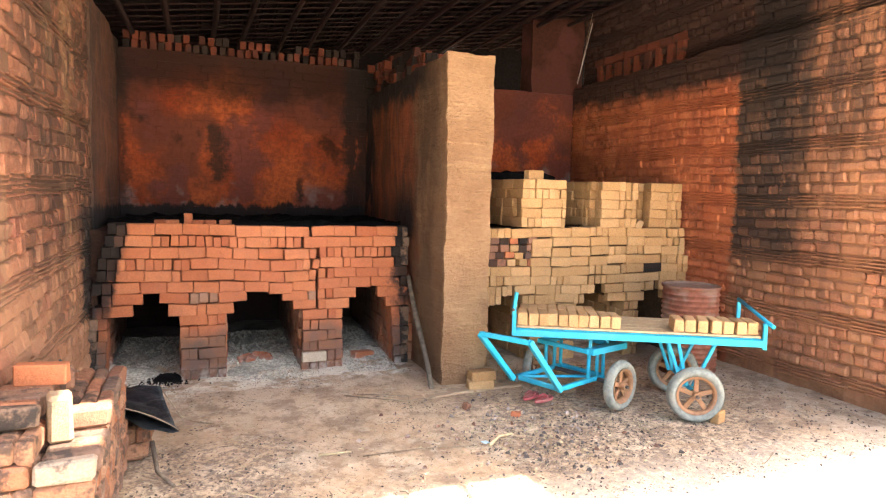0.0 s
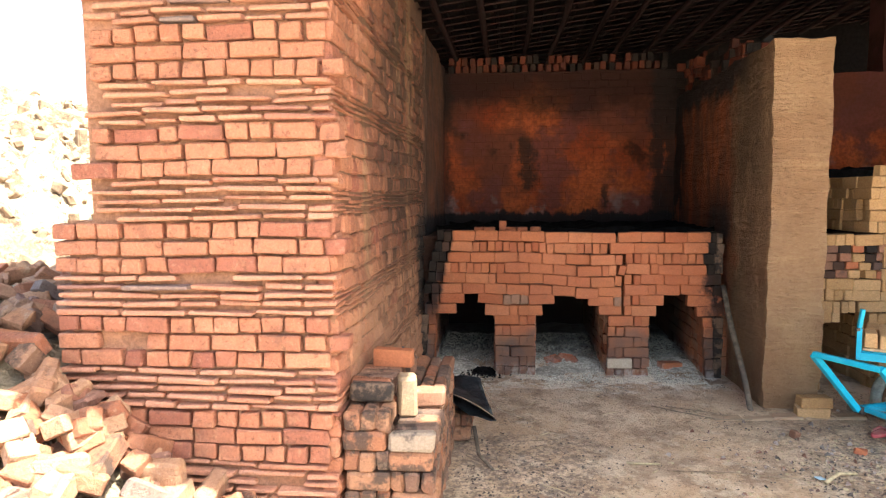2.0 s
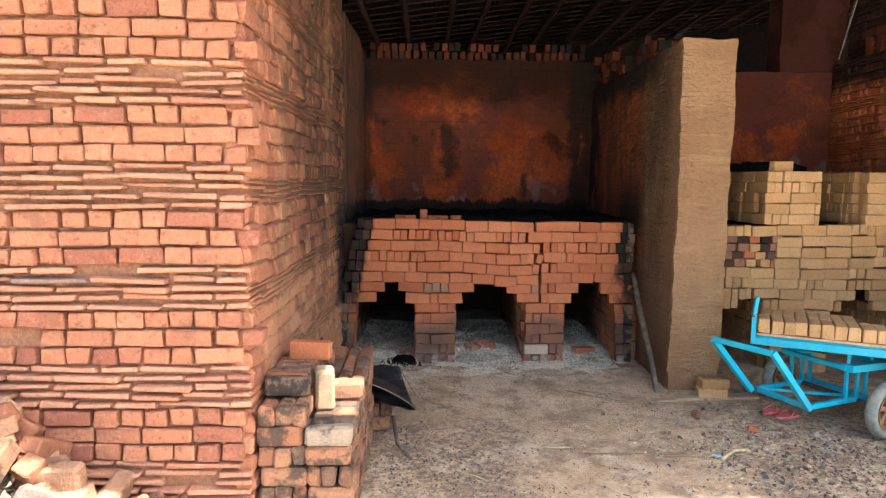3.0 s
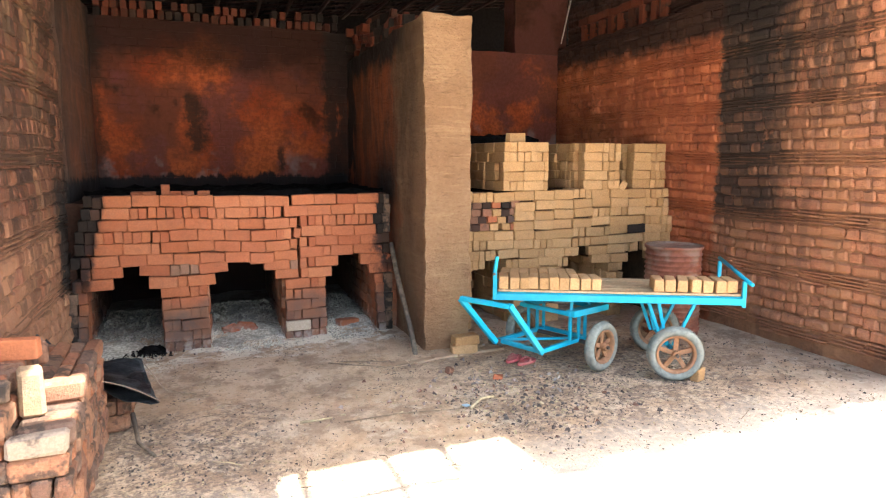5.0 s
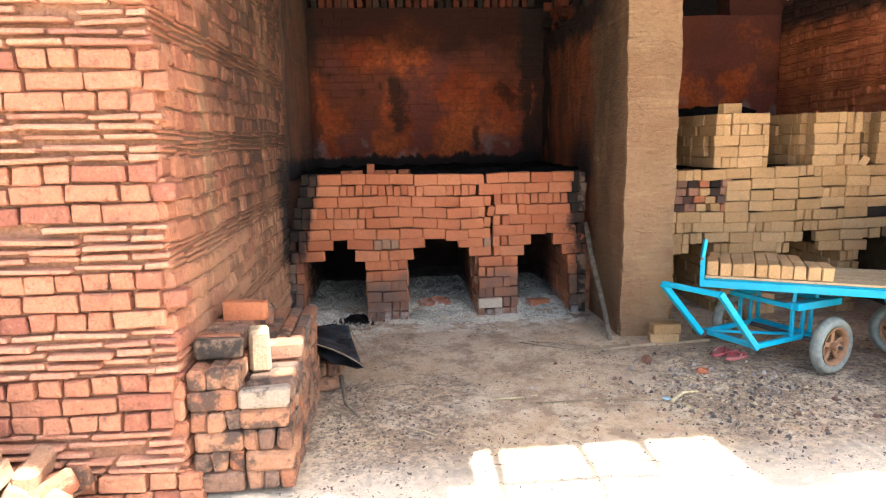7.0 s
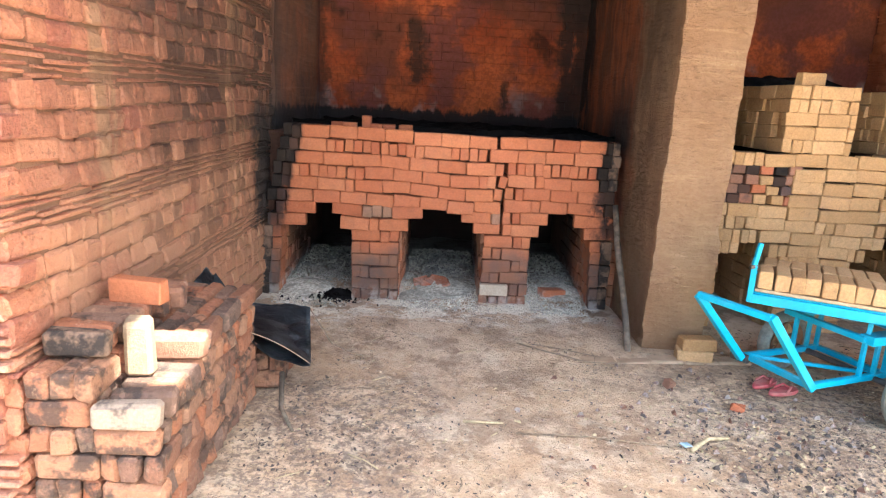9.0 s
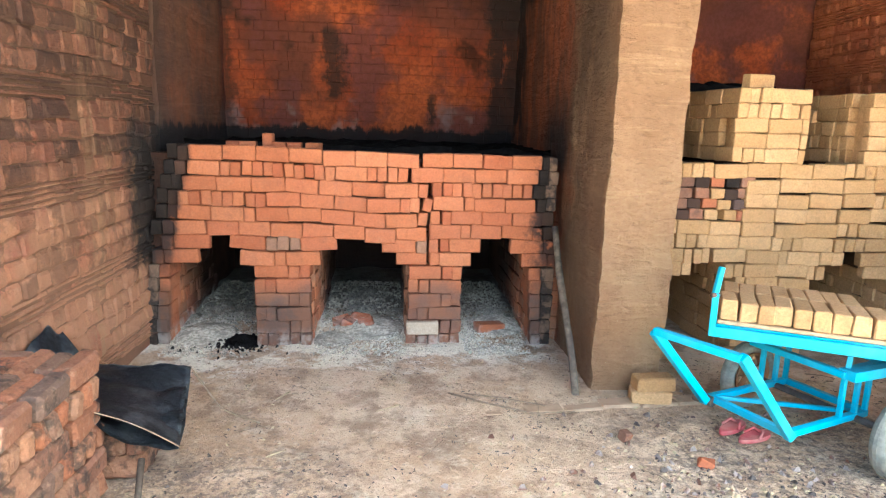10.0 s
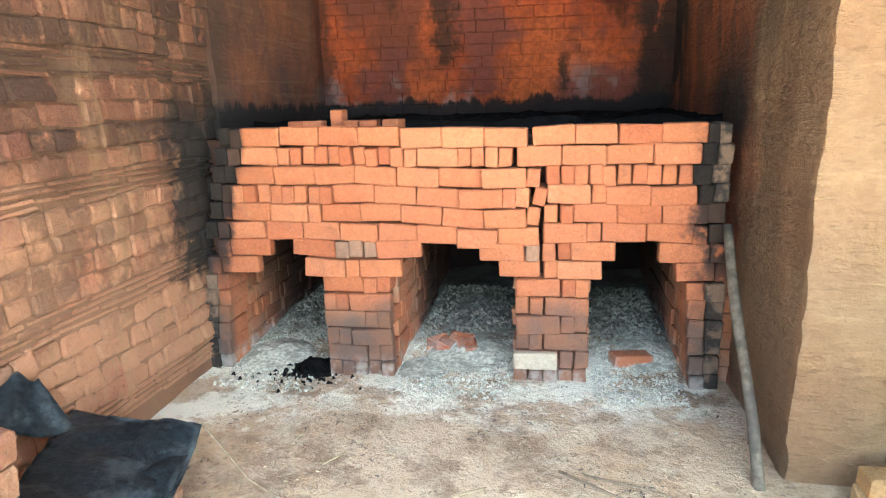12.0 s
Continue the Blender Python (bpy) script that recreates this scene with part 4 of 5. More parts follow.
def kiln_pieces():
    flat = lambda x: 0.003 * math.sin(x * 8)
    out = []
    for r, p in enumerate(("hhhhh", "Lhh", "hhL", "Lhh", "hhL", "Lhh")):
        out += fitted("Sh", -0.300 + 0.008 * r, -0.145 + 0.006 * r, 0.1 * r, KY + 0.01, flat)
        out += fitted(p, 0.463 - 0.002 * r, 0.846, 0.1 * r, KY, flat)
        out += fitted(p, 1.520 + 0.002 * r, 1.908, 0.1 * r, KY, flat)
        out += fitted("hS", 2.425 - 0.008 * r, 2.575, 0.1 * r, KY, flat)
    # corbels over the fire holes
    out += fitted("hL", -0.22, 0.085, 0.6, KY, flat) + fitted("LhL", 0.362, 0.912, 0.6, KY, flat)
    out += fitted("L", 1.436, 1.652, 0.6, KY, flat) + fitted("hL", 1.668, 1.968, 0.6, KY, flat) + fitted("Lh", 2.325, 2.575, 0.6, KY, flat)
    out += fitted("hL", -0.15, 0.165, 0.7, KY, flat) + fitted("LGGGL", 0.292, 1.022, 0.7, KY, flat)
    out += fitted("LG", 1.335, 1.650, 0.7, KY, lambda x: -0.012) + fitted("hhL", 1.666, 2.030, 0.7, KY, flat) + fitted("Lh", 2.245, 2.565, 0.7, KY, flat)
    # six full courses, parted by one open crack
    rows = ((-0.072, "LLLLLLLL", 1.646, 1.667, "LhLLh", 2.475), (-0.042, "LLhLLLLLh", 1.654, 1.676, "hhLLL", 2.468), (-0.032, "hhhhhhhhLLLLhh", 1.604, 1.615, "hLhLL", 2.41),
            (0.0, "LLLLLLLh", 1.652, 1.678, "hhhhhhhhhh", 2.385), (0.03, "LhhhhhhhhhhhLhhhh", 1.512, 1.533, "LLLL", 2.42), (0.05, "LLLLLLL", 1.588, 1.610, "LLLL", 2.445))
    for k, (a, left, b, c, right, d) in enumerate(rows):
        deep = 0.036 * (1 - k / 6.5)
        sag = lambda x, d=deep, k=k: -d * math.exp(-((x - 1.36) / 0.40) ** 2) * (1 if x < 1.66 else 0.3) + 0.004 * math.sin(x * 7 + k) + 0.004 * k * (0.6 - 0.5 * x)
        z = 0.8 + 0.1 * k
        out += fitted("CC" if k > 1 else "Ch", a - 0.155, a - 0.004, z, KY + 0.03, sag) + fitted(left, a, b, z, KY, sag)
        out += fitted(right, c, d, z, KY, sag) + fitted("C" if d > 2.46 else "CS", d + 0.004, 2.565, z, KY + 0.02, sag)
    return out


red_kiln = empty("brick_kiln", 1.15, KY, 0)
red_kiln.location = (0, 0, 0)
tagged(red_kiln, "clamp of fired red bricks on edge with three ash-filled fire holes", "kiln")


def kiln_core(parent, x0, x1, legs, y0, y1, top, mat, holes_z):
    for a, b in legs:
        part("core", box(a + 0.02, b - 0.02, y0 + 0.09, y1, -0.03, holes_z + 0.02, 0), mat, parent)
    part("core", box(x0 + 0.03, x1 - 0.03, y0 + 0.16, y1, holes_z + 0.02, top - 0.02, 0), mat, parent)


kiln_core(red_kiln, -0.30, 2.60, LEGS, KY + 0.05, 8.28, 1.36, M_KCORE, 0.80)
lay(kiln_pieces(), M_KILN, red_kiln, 300, Vector((1.2, KY, 0.7)))


def tunnel_side(x, face, y0, length, mat):
    """Bricks lining one side of a fire hole; face +1 looks to +x."""
    m = pose(x, y0, 0, 0, 0, 90) if face > 0 else pose(x, y0 + length, 0, 0, 0, -90)
    out = []
    for r in range(6):
        out += course([[0.0, length]], 0.1 * r, 0.0, m, head_runs=0.25)
    return out


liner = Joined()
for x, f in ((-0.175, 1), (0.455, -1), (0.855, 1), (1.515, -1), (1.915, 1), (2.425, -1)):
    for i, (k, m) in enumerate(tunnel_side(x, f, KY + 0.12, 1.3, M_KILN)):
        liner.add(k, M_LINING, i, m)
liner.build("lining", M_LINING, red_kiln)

# ---- kiln of raw bricks ----
YY = 5.85
YLEGS = [(3.10, 3.36), (3.80, 4.35), (4.95, 5.15), (5.55, 5.80)]
raw_kiln = empty("raw_brick_kiln")
tagged(raw_kiln, "clamp of sun-dried yellow bricks with corbelled fire holes", "kiln")


def raw_pieces():
    rows = [[list(s) for s in YLEGS] for _ in range(6)]
    rows.append([[3.10, 3.48], [3.70, 4.45], [4.75, 5.25], [5.45, 5.80]])
    rows.append([[3.10, 3.60], [3.62, 4.58], [4.70, 5.36], [5.40, 5.80]])
    for r in range(6):
        rows.append([[3.10, 5.80 if r < 3 else 5.74]])
    out = []
    for r, spans in enumerate(rows):
        for k, m in course(spans, 0.1 * r - 0.005, YY, Matrix.Identity(4), sag=0.008, head_runs=0.22):
            x, z = m.translation.x, m.translation.z
            mat = M_MUD
            if x < 3.80 and 0.98 < z < 1.28:
                continue
            if 5.3 < x < 5.52 and 0.9 < z < 1.0:
                mat = M_CHAR
            out.append((k, m, mat))
    for r in range(4):               # scorched bricks laid flat
        x = 3.10 + jit(0.02)
        while x < 3.78:
            m = pose(x + 0.052, YY + 0.114 + jit(0.02), 0.998 + 0.0745 * r + 0.036 + jit(0.004), jit(2), jit(3), 90 + jit(4)) @ pose(0, 0, 0, 90, 0, 0)
            out.append(("brick", m, R.choice((M_RED, M_CHAR, M_CHAR, M_BURNT, M_BURNT)) if x < 3.45 else R.choice((M_CHAR, M_RED, M_MUD, M_BURNT))))
            x += 0.107
    return out


kiln_core(raw_kiln, 3.10, 5.80, YLEGS, YY + 0.05, 8.4, 1.36, M_YCORE, 0.80)
lay(raw_pieces(), M_MUD, raw_kiln, 300, Vector((4.4, YY, 0.9)))


liner = Joined()
for x, f in ((3.365, 1), (3.795, -1), (4.355, 1), (4.945, -1)):
    for i, (k, m) in enumerate(tunnel_side(x, f, YY + 0.12, 1.3, M_MUD)):
        liner.add(k, M_MUD, i, m)
liner.build("lining", M_MUD, raw_kiln)


def brick_stack(x0, x1, y0, y1, z0, rows, label, mat=M_MUD, extra=(), odd={}):
    st = empty("brick_stack")
    tagged(st, label, "brick stack", "stacks on the raw kiln")
    out = []
    for r in range(rows):
        z = z0 + 0.098 * r
        out += course([[x0, x1]], z, y0, Matrix.Identity(4), head_runs=0.5 if r % 2 else 0.2, h=0.098)
        out += course([[0.0, y1 - y0 - 0.2]], z, 0.0, pose(x0, y1, 0, 0, 0, -90), head_runs=0.5 if r % 2 else 0.2, h=0.098)
    part("core", box(x0 + 0.06, x1 - 0.02, y0 + 0.09, y1, z0 + 0.002, z0 + 0.098 * rows - 0.012, 0), mat, st)
    for m in extra:
        out.append(("brick", m))
    for i, (k, m) in enumerate(out):
        o = new("brick", piece_mesh(k, odd.get(i, mat), i))
        o.parent = st
        o.matrix_basis = m
    return st


brick_stack(3.66, 4.18, 5.83, 6.75, 1.395, 5, "square stack of raw yellow bricks with one brick on top", extra=[pose(3.85, 5.95, 1.93, 0, 0, 20)])
brick_stack(4.62, 5.08, 5.86, 6.9, 1.395, 5, "square stack of raw yellow bricks beside a leaning brick")
brick_stack(5.28, 5.72, 5.90, 6.8, 1.395, 5, "square stack of raw bricks against the smoked wall")

# ---- loose bricks on the walls and kilns ----


def loose(kind, mat, m, label="", category="brick", group="", name="loose_brick", seed=0):
    o = new(name, piece_mesh(kind, mat, seed))
    o.matrix_basis = m
    tagged(o, label, category, group)
    return o


row = empty("loose_brick_row")
tagged(row, "loose red and charred bricks stacked along the wall top", "brick stack")
i = 0
for r in range(2):
    x = -0.15
    while x < 2.55:
        if R.random() < (0.95 if r == 0 else 0.75):
            o = new("brick", piece_mesh("brick", R.choice((M_DARKRED, M_DARKRED, M_CHAR)), i))
            o.parent = row
            o.matrix_basis = pose(x, 8.42 + jit(0.02), 3.355 + 0.1 * r + jit(0.004), jit(2), jit(3), 90 + jit(6))
            i += 1
        x += 0.082 + abs(jit(0.02))
row2 = empty("loose_brick_row")
tagged(row2, "rough heap of smoked bricks on the dividing wall", "brick stack")
for k in range(150):
    t = R.random()
    y = 6.35 + 1.85 * t
    level = int(R.random() * (2 + 2.2 * t))
    o = new("brick", piece_mesh("brick", M_DARKRED if R.random() < 0.6 else M_CHAR, k))
    o.parent = row2
    o.matrix_basis = pose(2.72 + 0.24 * R.random(), y, 2.975 + 0.1 * level, jit(5), jit(6), R.choice((0, 90)) + jit(12))
slots = empty("loose_brick_row")
tagged(slots, "bricks set upright with gaps on the smoked wall ledge", "brick stack")
for k in range(9):
    o = new("brick", piece_mesh("brick", M_DARKRED, k))
    o.parent = slots
    o.matrix_basis = pose(5.97, 6.3 + 0.21 * k + jit(0.02), 3.45 + jit(0.01), jit(7), 90 + jit(5), 90 + jit(4))
for k in range(8):
    o = new("brick", piece_mesh("brick", M_DARKRED, k))
    o.parent = slots
    o.matrix_basis = pose(5.98, 6.35 + 0.235 * k + jit(0.01), 3.62 + jit(0.005), jit(2), jit(2), 90 + jit(3))

crust = link_mesh("soot_crust", rough_box(-0.16, 2.62, 6.55, 8.29, 1.345, 1.405, 0.07, 0.045, 5.0), M_SOOT)
tagged(crust, "black soot crust covering the kiln top", "soot")
# dark mass of unclear nature, modelled as one black lump
crust2 = link_mesh("soot_crust", rough_box(3.15, 4.75, 7.0, 8.44, 1.365, 1.98, 0.1, 0.07, 3.0), M_SOOT)
tagged(crust2, "black lumpy mass behind the raw brick stacks", "soot")
for k, (x, dz, rz, up) in enumerate(((0.30, 0, 88, 0), (0.40, 0, 4, 0), (0.62, 0, 85, 0), (0.53, 0.06, 90, 1), (0.72, 0, 92, 0), (0.85, 0, 80, 0))):
    m = pose(x, 6.32 + jit(0.02), 1.40 if not up else 1.44, 90 if not up else 0, 90 if up else 0, rz)
    loose("half", M_KILN, m, "broken red brick lying on the kiln top", seed=k)
loose("brick", M_MUD, pose(5.16, 5.93, 1.43, 30, 0, 60), "raw brick leaning beside the stack", seed=2)
loose("brick", M_KILN, pose(2.16, 6.34, 0.075, 90, 4, 20), "red brick lying in the ash", seed=1)
for k, (x, y) in enumerate(((1.10, 6.45), (1.22, 6.42), (1.16, 6.54), (1.02, 6.5))):
    loose("chunk", M_KILN, pose(x, y, 0.06, jit(30), jit(30), jit(90)), "broken red brick piece in the ash", seed=k)
loose("brick", M_ASHEN, pose(1.632, 6.098, 0.15, 0, 0, 1), "pale ash-white brick at the kiln leg", seed=1)

# two raw bricks by the dividing wall, chock, ledge
loose("flat", M_MUD, pose(2.94, 5.14, 0.048, 0, 0, -6), "raw yellow brick on the ground by the pier", seed=1)
loose("flat", M_MUD, pose(2.96, 5.15, 0.126, 0, 0, 3), "raw yellow brick on another brick", seed=2)
loose("half", M_MUD, pose(4.37, 3.84, 0.05, 0, 0, 20), "raw brick chocking the cart wheel", seed=3)
ledge = empty("brick_ledge")
tagged(ledge, "worn edging of mud bricks half buried in earth", "edging", kind="structure")
x = 2.05
while x < 3.25:
    y = 4.90 + 0.085 * (x - 0.75) + 0.012 * math.sin(x * 5)
    o = new("brick", piece_mesh("flat", M_LEDGE, int(x * 10)))
    o.parent = ledge
    o.matrix_basis = pose(x, y + 0.05, -0.040 + 0.022 * max(0.0, (x - 2.05) / 1.2) + jit(0.004), jit(1.5), jit(1.5), 5 + jit(3))
    x += 0.234

# pole leaning by the dividing wall
pole_pts = [Vector((2.522, 5.235, 0.0)).lerp(Vector((2.545, 6.055, 0.905)), t) + Vector((0.006 * math.sin(t * 7), 0, 0.006 * math.sin(t * 5))) for t in np.linspace(0, 1, 12)]
pole = link_mesh("wooden_pole", tube(pole_pts, 0.025, 10, 0.92, 0.07, 4), M_POLE, smooth=True)
tagged(pole, "grey weathered wooden pole leaning along the dividing wall", "pole")

# ---- brick pile by the left wall ----
pile = empty("brick_pile")
tagged(pile, "stacked old bricks, scorched and pale, against the wall", "brick pile")


def pile_cell(x, y, z, across):
    """Three bricks on edge side by side."""
    for k in range(3):
        if across:
            m = pose(x + 0.115 + jit(0.008), y + 0.039 + 0.077 * k, z + 0.052, jit(2), jit(2), jit(3))
        else:
            m = pose(x + 0.039 + 0.078 * k, y + 0.115 + jit(0.012), z + 0.052, jit(2), jit(2), 90 + jit(3))
        o = new("brick", piece_mesh("worn", M_MIX, R.randrange(5)))
        o.parent = pile
        o.matrix_basis = m


for c, (x, tops) in enumerate(((-0.235, (6, 6, 6, 6, 6)), (-0.005, (5, 5, 6, 6, 6)))):
    for r, n in enumerate(tops):
        for z in range(n):
            if c == 1 and r == 0 and z == 4:
                continue
            pile_cell(x + jit(0.01), 3.10 + 0.235 * r, 0.03 + 0.104 * z, (z + c + (1 if r else 0)) % 2 == 0)
# low end of the pile under the sheet
for z in range(2):
    for y in (4.36, 4.60):
        for x in (-0.24, -0.01, 0.10):
            pile_cell(x, y, 0.02 + 0.1 * z, z % 2 == 0)


def on_pile(kind, mat, m, label, k):
    loose(kind, mat, m, label, "brick", "bricks on the pile", seed=k)


on_pile("worn", M_PALE, pose(0.055, 3.355, 0.665, 0, 90, 14), "pale brick standing on end on the pile", 1)
on_pile("worn", M_GREY, pose(0.115, 3.125, 0.502, 0, 0, 5), "whitened brick on the pile front", 2)
on_pile("worn", M_MIX, pose(0.125, 3.225, 0.500, 0, 0, 12), "orange brick on the pile front", 3)
on_pile("worn", M_MIX, pose(0.12, 3.31, 0.502, 0, 0, -4), "old brick on the pile front", 1)
on_pile("worn", M_BURNT, pose(0.125, 3.53, 0.605, 0, 0, 2), "dark brick end on the pile", 3)
on_pile("worn", M_SCORCH, pose(-0.115, 3.25, 0.712, 0, 0, 3), "scorched black brick on the pile", 0)
for k in range(4):
    on_pile("worn", M_MIX, pose(-0.12 + jit(0.02), 3.345 + 0.085 * k, 0.708, 0, 0, jit(4)), "old brick lying on the pile", k)
on_pile("brick", M_RED, pose(-0.07, 3.62, 0.805, 0, 0, -5), "clean red brick on the pile", 0)
on_pile("worn", M_MIX, pose(-0.10, 3.71, 0.708, 0, 0, 8), "old brick lying on the pile", 2)
on_pile("worn", M_BURNT, pose(-0.08, 3.83, 0.708, 0, 0, 12), "scorched brick on the pile", 1)
on_pile("worn", M_BURNT, pose(-0.11, 3.94, 0.708, 0, 0, -12), "scorched brick on the pile", 2)

# ---- black plastic sheet over the low end of the pile ----


def sheet(corners, fold, seed, nx=18, ny=22):
    bm = bmesh.new()
    a, b, c, d = (Vector(p) for p in corners)
    g = []
    for j in range(ny + 1):
        v = j / ny
        line = []
        for i in range(nx + 1):
            u = i / nx
            p = a.lerp(b, u).lerp(d.lerp(c, u), v)
            q = p * 6 + Vector((seed, 0, 0))
            p = p + Vector((0, 0, 1)) * (0.022 * noise.noise(q) + 0.012 * noise.noise(q * 2.7) + fold(u, v))
            line.append(bm.verts.new(p))
        g.append(line)
    for j in range(ny):
        for i in range(nx):
            bm.faces.new((g[j][i], g[j][i + 1], g[j + 1][i + 1], g[j + 1][i]))
    bmesh.ops.solidify(bm, geom=bm.faces[:], thickness=0.006)
    return bm


sack = empty("plastic_sack")
tagged(sack, "black plastic sack lying open over the bricks", "sack")
part("top_sheet", sheet(((0.17, 4.19, 0.425), (0.518, 4.28, 0.215), (0.372, 4.935, 0.315), (-0.20, 4.93, 0.345)), lambda u, v: 0.022 * math.sin(math.pi * u) * (1 - v) - 0.05 * math.sin(math.pi * v) * u, 1.0), M_SACK, sack, smooth=True)
part("bottom_sheet", sheet(((0.20, 4.185, 0.40), (0.515, 4.275, 0.195), (0.36, 4.93, 0.285), (-0.18, 4.84, 0.33)), lambda u, v: -0.04 * math.sin(math.pi * u) * (1 - v), 5.0), M_SACK, sack, smooth=True)
hem = [Vector((0.17, 4.187, 0.432)).lerp(Vector((0.519, 4.276, 0.218)), t) + Vector((0, 0, 0.024 * math.sin(math.pi * t))) for t in np.linspace(0, 1, 14)]
part("flap", sheet(((-0.235, 4.42, 0.47), (-0.03, 4.76, 0.37), (-0.165, 4.77, 0.575), (-0.215, 4.70, 0.585)), lambda u, v: 0.02 * math.sin(6 * u), 9.0, 10, 10), M_SACK, sack, smooth=True)
part("hem", tube(hem, 0.0028, 6), M_TWIG, sack, "pale stitched hem")
for k, pts in enumerate(([(0.36, 4.95, 0.31), (0.50, 5.0, 0.05), (0.62, 4.96, 0.015), (0.72, 4.9, 0.015)],)):
    cord = link_mesh("cord", tube(pts, 0.005, 6), M_TWIG, smooth=True)
    tagged(cord, "thin dark cord trailing over the earth", "cord")

# ---- drum ----


def lathe(profile, sides=40):
    bm = bmesh.new()
    rings = [[bm.verts.new((r * math.cos(2 * math.pi * k / sides), r * math.sin(2 * math.pi * k / sides), z)) for k in range(sides)] for r, z in profile]
    for a, b in zip(rings, rings[1:]):
        for k in range(sides):
            bm.faces.new((a[k], a[(k + 1) % sides], b[(k + 1) % sides], b[k]))
    return bm


drum = empty("metal_drum", 5.17, 5.08, 0)
drum.scale = (0.76, 0.76, 0.99)
tagged(drum, "rusty ribbed metal drum with a dusty lid", "drum")
prof = [(0.30, 0.0), (0.345, 0.0)]
z = 0.02
while z < 0.80:
    prof += [(0.342, z), (0.343, z + 0.018), (0.356, z + 0.025), (0.359, z + 0.031), (0.356, z + 0.037), (0.343, z + 0.044)]
    z += 0.05
prof += [(0.345, 0.855), (0.366, 0.862), (0.366, 0.885), (0.350, 0.885)]
part("shell", lathe(prof), M_RUST, drum, smooth=True)
part("lid", lathe([(0.351, 0.884), (0.345, 0.872), (0.16, 0.876), (0.002, 0.874)]), M_RUSTTOP, drum, "dusty sunken lid", smooth=True)

# ---- the turquoise cart ----
cart = empty("hand_cart", 0, 0, 0)
tagged(cart, "turquoise four-wheeled cart with a flat wooden deck", "cart")
CM = pose(3.02, 4.645, 0.008, 0, 0, -27.6)     # u along the deck, v to its far side
L, W = 1.92, 0.62


def cpart(name, bm, mat, label="", parent=None, m=CM, smooth=False):
    bm.transform(m)
    return part(name, bm, mat, parent or cart, label, smooth)


for v in (0.0, W):
    cpart("rail", bar((-0.02, v, 0.605), (L, v, 0.605), 0.035, 0.055), M_BLUE)
    cpart("rail_lip", bar((0.0, v + (0.02 if v == 0 else -0.02), 0.637), (L, v + (0.02 if v == 0 else -0.02), 0.637), 0.05, 0.006), M_BLUE)
for u in (0.0, 0.48, 0.96, 1.44, L - 0.02):
    cpart("crossbar", bar((u, 0.018, 0.600), (u, W - 0.018, 0.600), 0.035, 0.045), M_BLUE)
for k in range(5):
    b = box(0.005, L - 0.03, 0.012 + 0.12 * k, 0.012 + 0.12 * k + 0.114, 0.641, 0.661 + jit(0.002), 0.003)
    cpart("deck_plank", b, M_PLANK)
cpart("post", bar((-0.015, -0.005, 0.58), (-0.015, -0.005, 0.80), 0.032, 0.032), M_BLUE)
cpart("post", bar((-0.02, 0.0, 0.78), (0.0, 0.012, 0.93), 0.026, 0.026), M_BLUE)
cpart("pin", tube([(-0.035, -0.025, 0.79), (0.0, 0.0, 0.79)], 0.012, 10), M_STEEL)
cpart("post", bar((L - 0.01, 0.0, 0.56), (L - 0.01, 0.0, 0.765), 0.03, 0.03), M_BLUE)
cpart("post", bar((L - 0.01, W, 0.58), (L - 0.01, W, 0.83), 0.03, 0.03), M_BLUE)
cpart("end_rail", tube([(L + 0.015, -0.09, 0.755), (L + 0.005, W + 0.06, 0.845)], 0.016, 10), M_BLUE, smooth=True)


def wheel(x, y, r, heading, width=0.085):
    """A wheel with its tyre, rim, hub and spokes; heading: degrees of its rolling direction."""
    wm = pose(x, y, r, 90, 0, heading)
    t = []
    n = 14
    for k in range(n + 1):
        a = 2 * math.pi * k / n
        t.append((r - 0.032 + 0.032 * math.cos(a) * (0.9 if math.cos(a) > 0 else 1.3), width / 2 * math.sin(a)))
    tyre = cpart("wheel", lathe(t, 36), M_TYRE, "dusty grey rubber tyre", m=wm, smooth=True)
    groove = [(r + 0.001, -0.012), (r + 0.003, -0.009), (r + 0.003, 0.009), (r + 0.001, 0.012)]
    cpart("tread", lathe(groove, 36), M_TYRE, "", tyre, wm)
    ri = r - 0.068
    cpart("rim", lathe([(ri + 0.004, -0.036), (ri - 0.012, -0.034), (ri - 0.018, -0.02), (ri - 0.022, 0.0), (ri - 0.018, 0.02), (ri - 0.012, 0.034), (ri + 0.004, 0.036)], 32), M_RIM, "rusty ochre rim", tyre, wm, smooth=True)
    cpart("hub", tube([(0, 0, -0.055), (0, 0, 0.055)], 0.030, 14), M_RIM, "", tyre, wm)
    cpart("axle_end", tube([(0, 0, -0.075), (0, 0, 0.075)], 0.013, 10), M_STEEL, "", tyre, wm)
    for k in range(5):
        a = 2 * math.pi * k / 5 + 0.3
        cpart("spoke", bar((0.02 * math.cos(a), 0.02 * math.sin(a), 0.0), ((ri - 0.012) * math.cos(a), (ri - 0.012) * math.sin(a), 0.0), 0.036, 0.016), M_RIM, "", tyre, wm)
    return tyre


axis = -27.6
rear = [CM @ Vector((1.39, v, 0)) for v in (-0.115, 0.63)]
for p in rear:
    wheel(p.x, p.y, 0.215, axis)
cpart("rear_axle", tube([(1.39, -0.07, 0.207), (1.39, 0.58, 0.207)], 0.018, 10), M_BLUE)
for v in (0.05, 0.52):
    for u0, u1 in ((1.20, 1.33), (1.28, 1.36), (1.57, 1.41)):
        cpart("strut", bar((u0, v, 0.59), (u1, v, 0.225), 0.026, 0.026), M_BLUE)

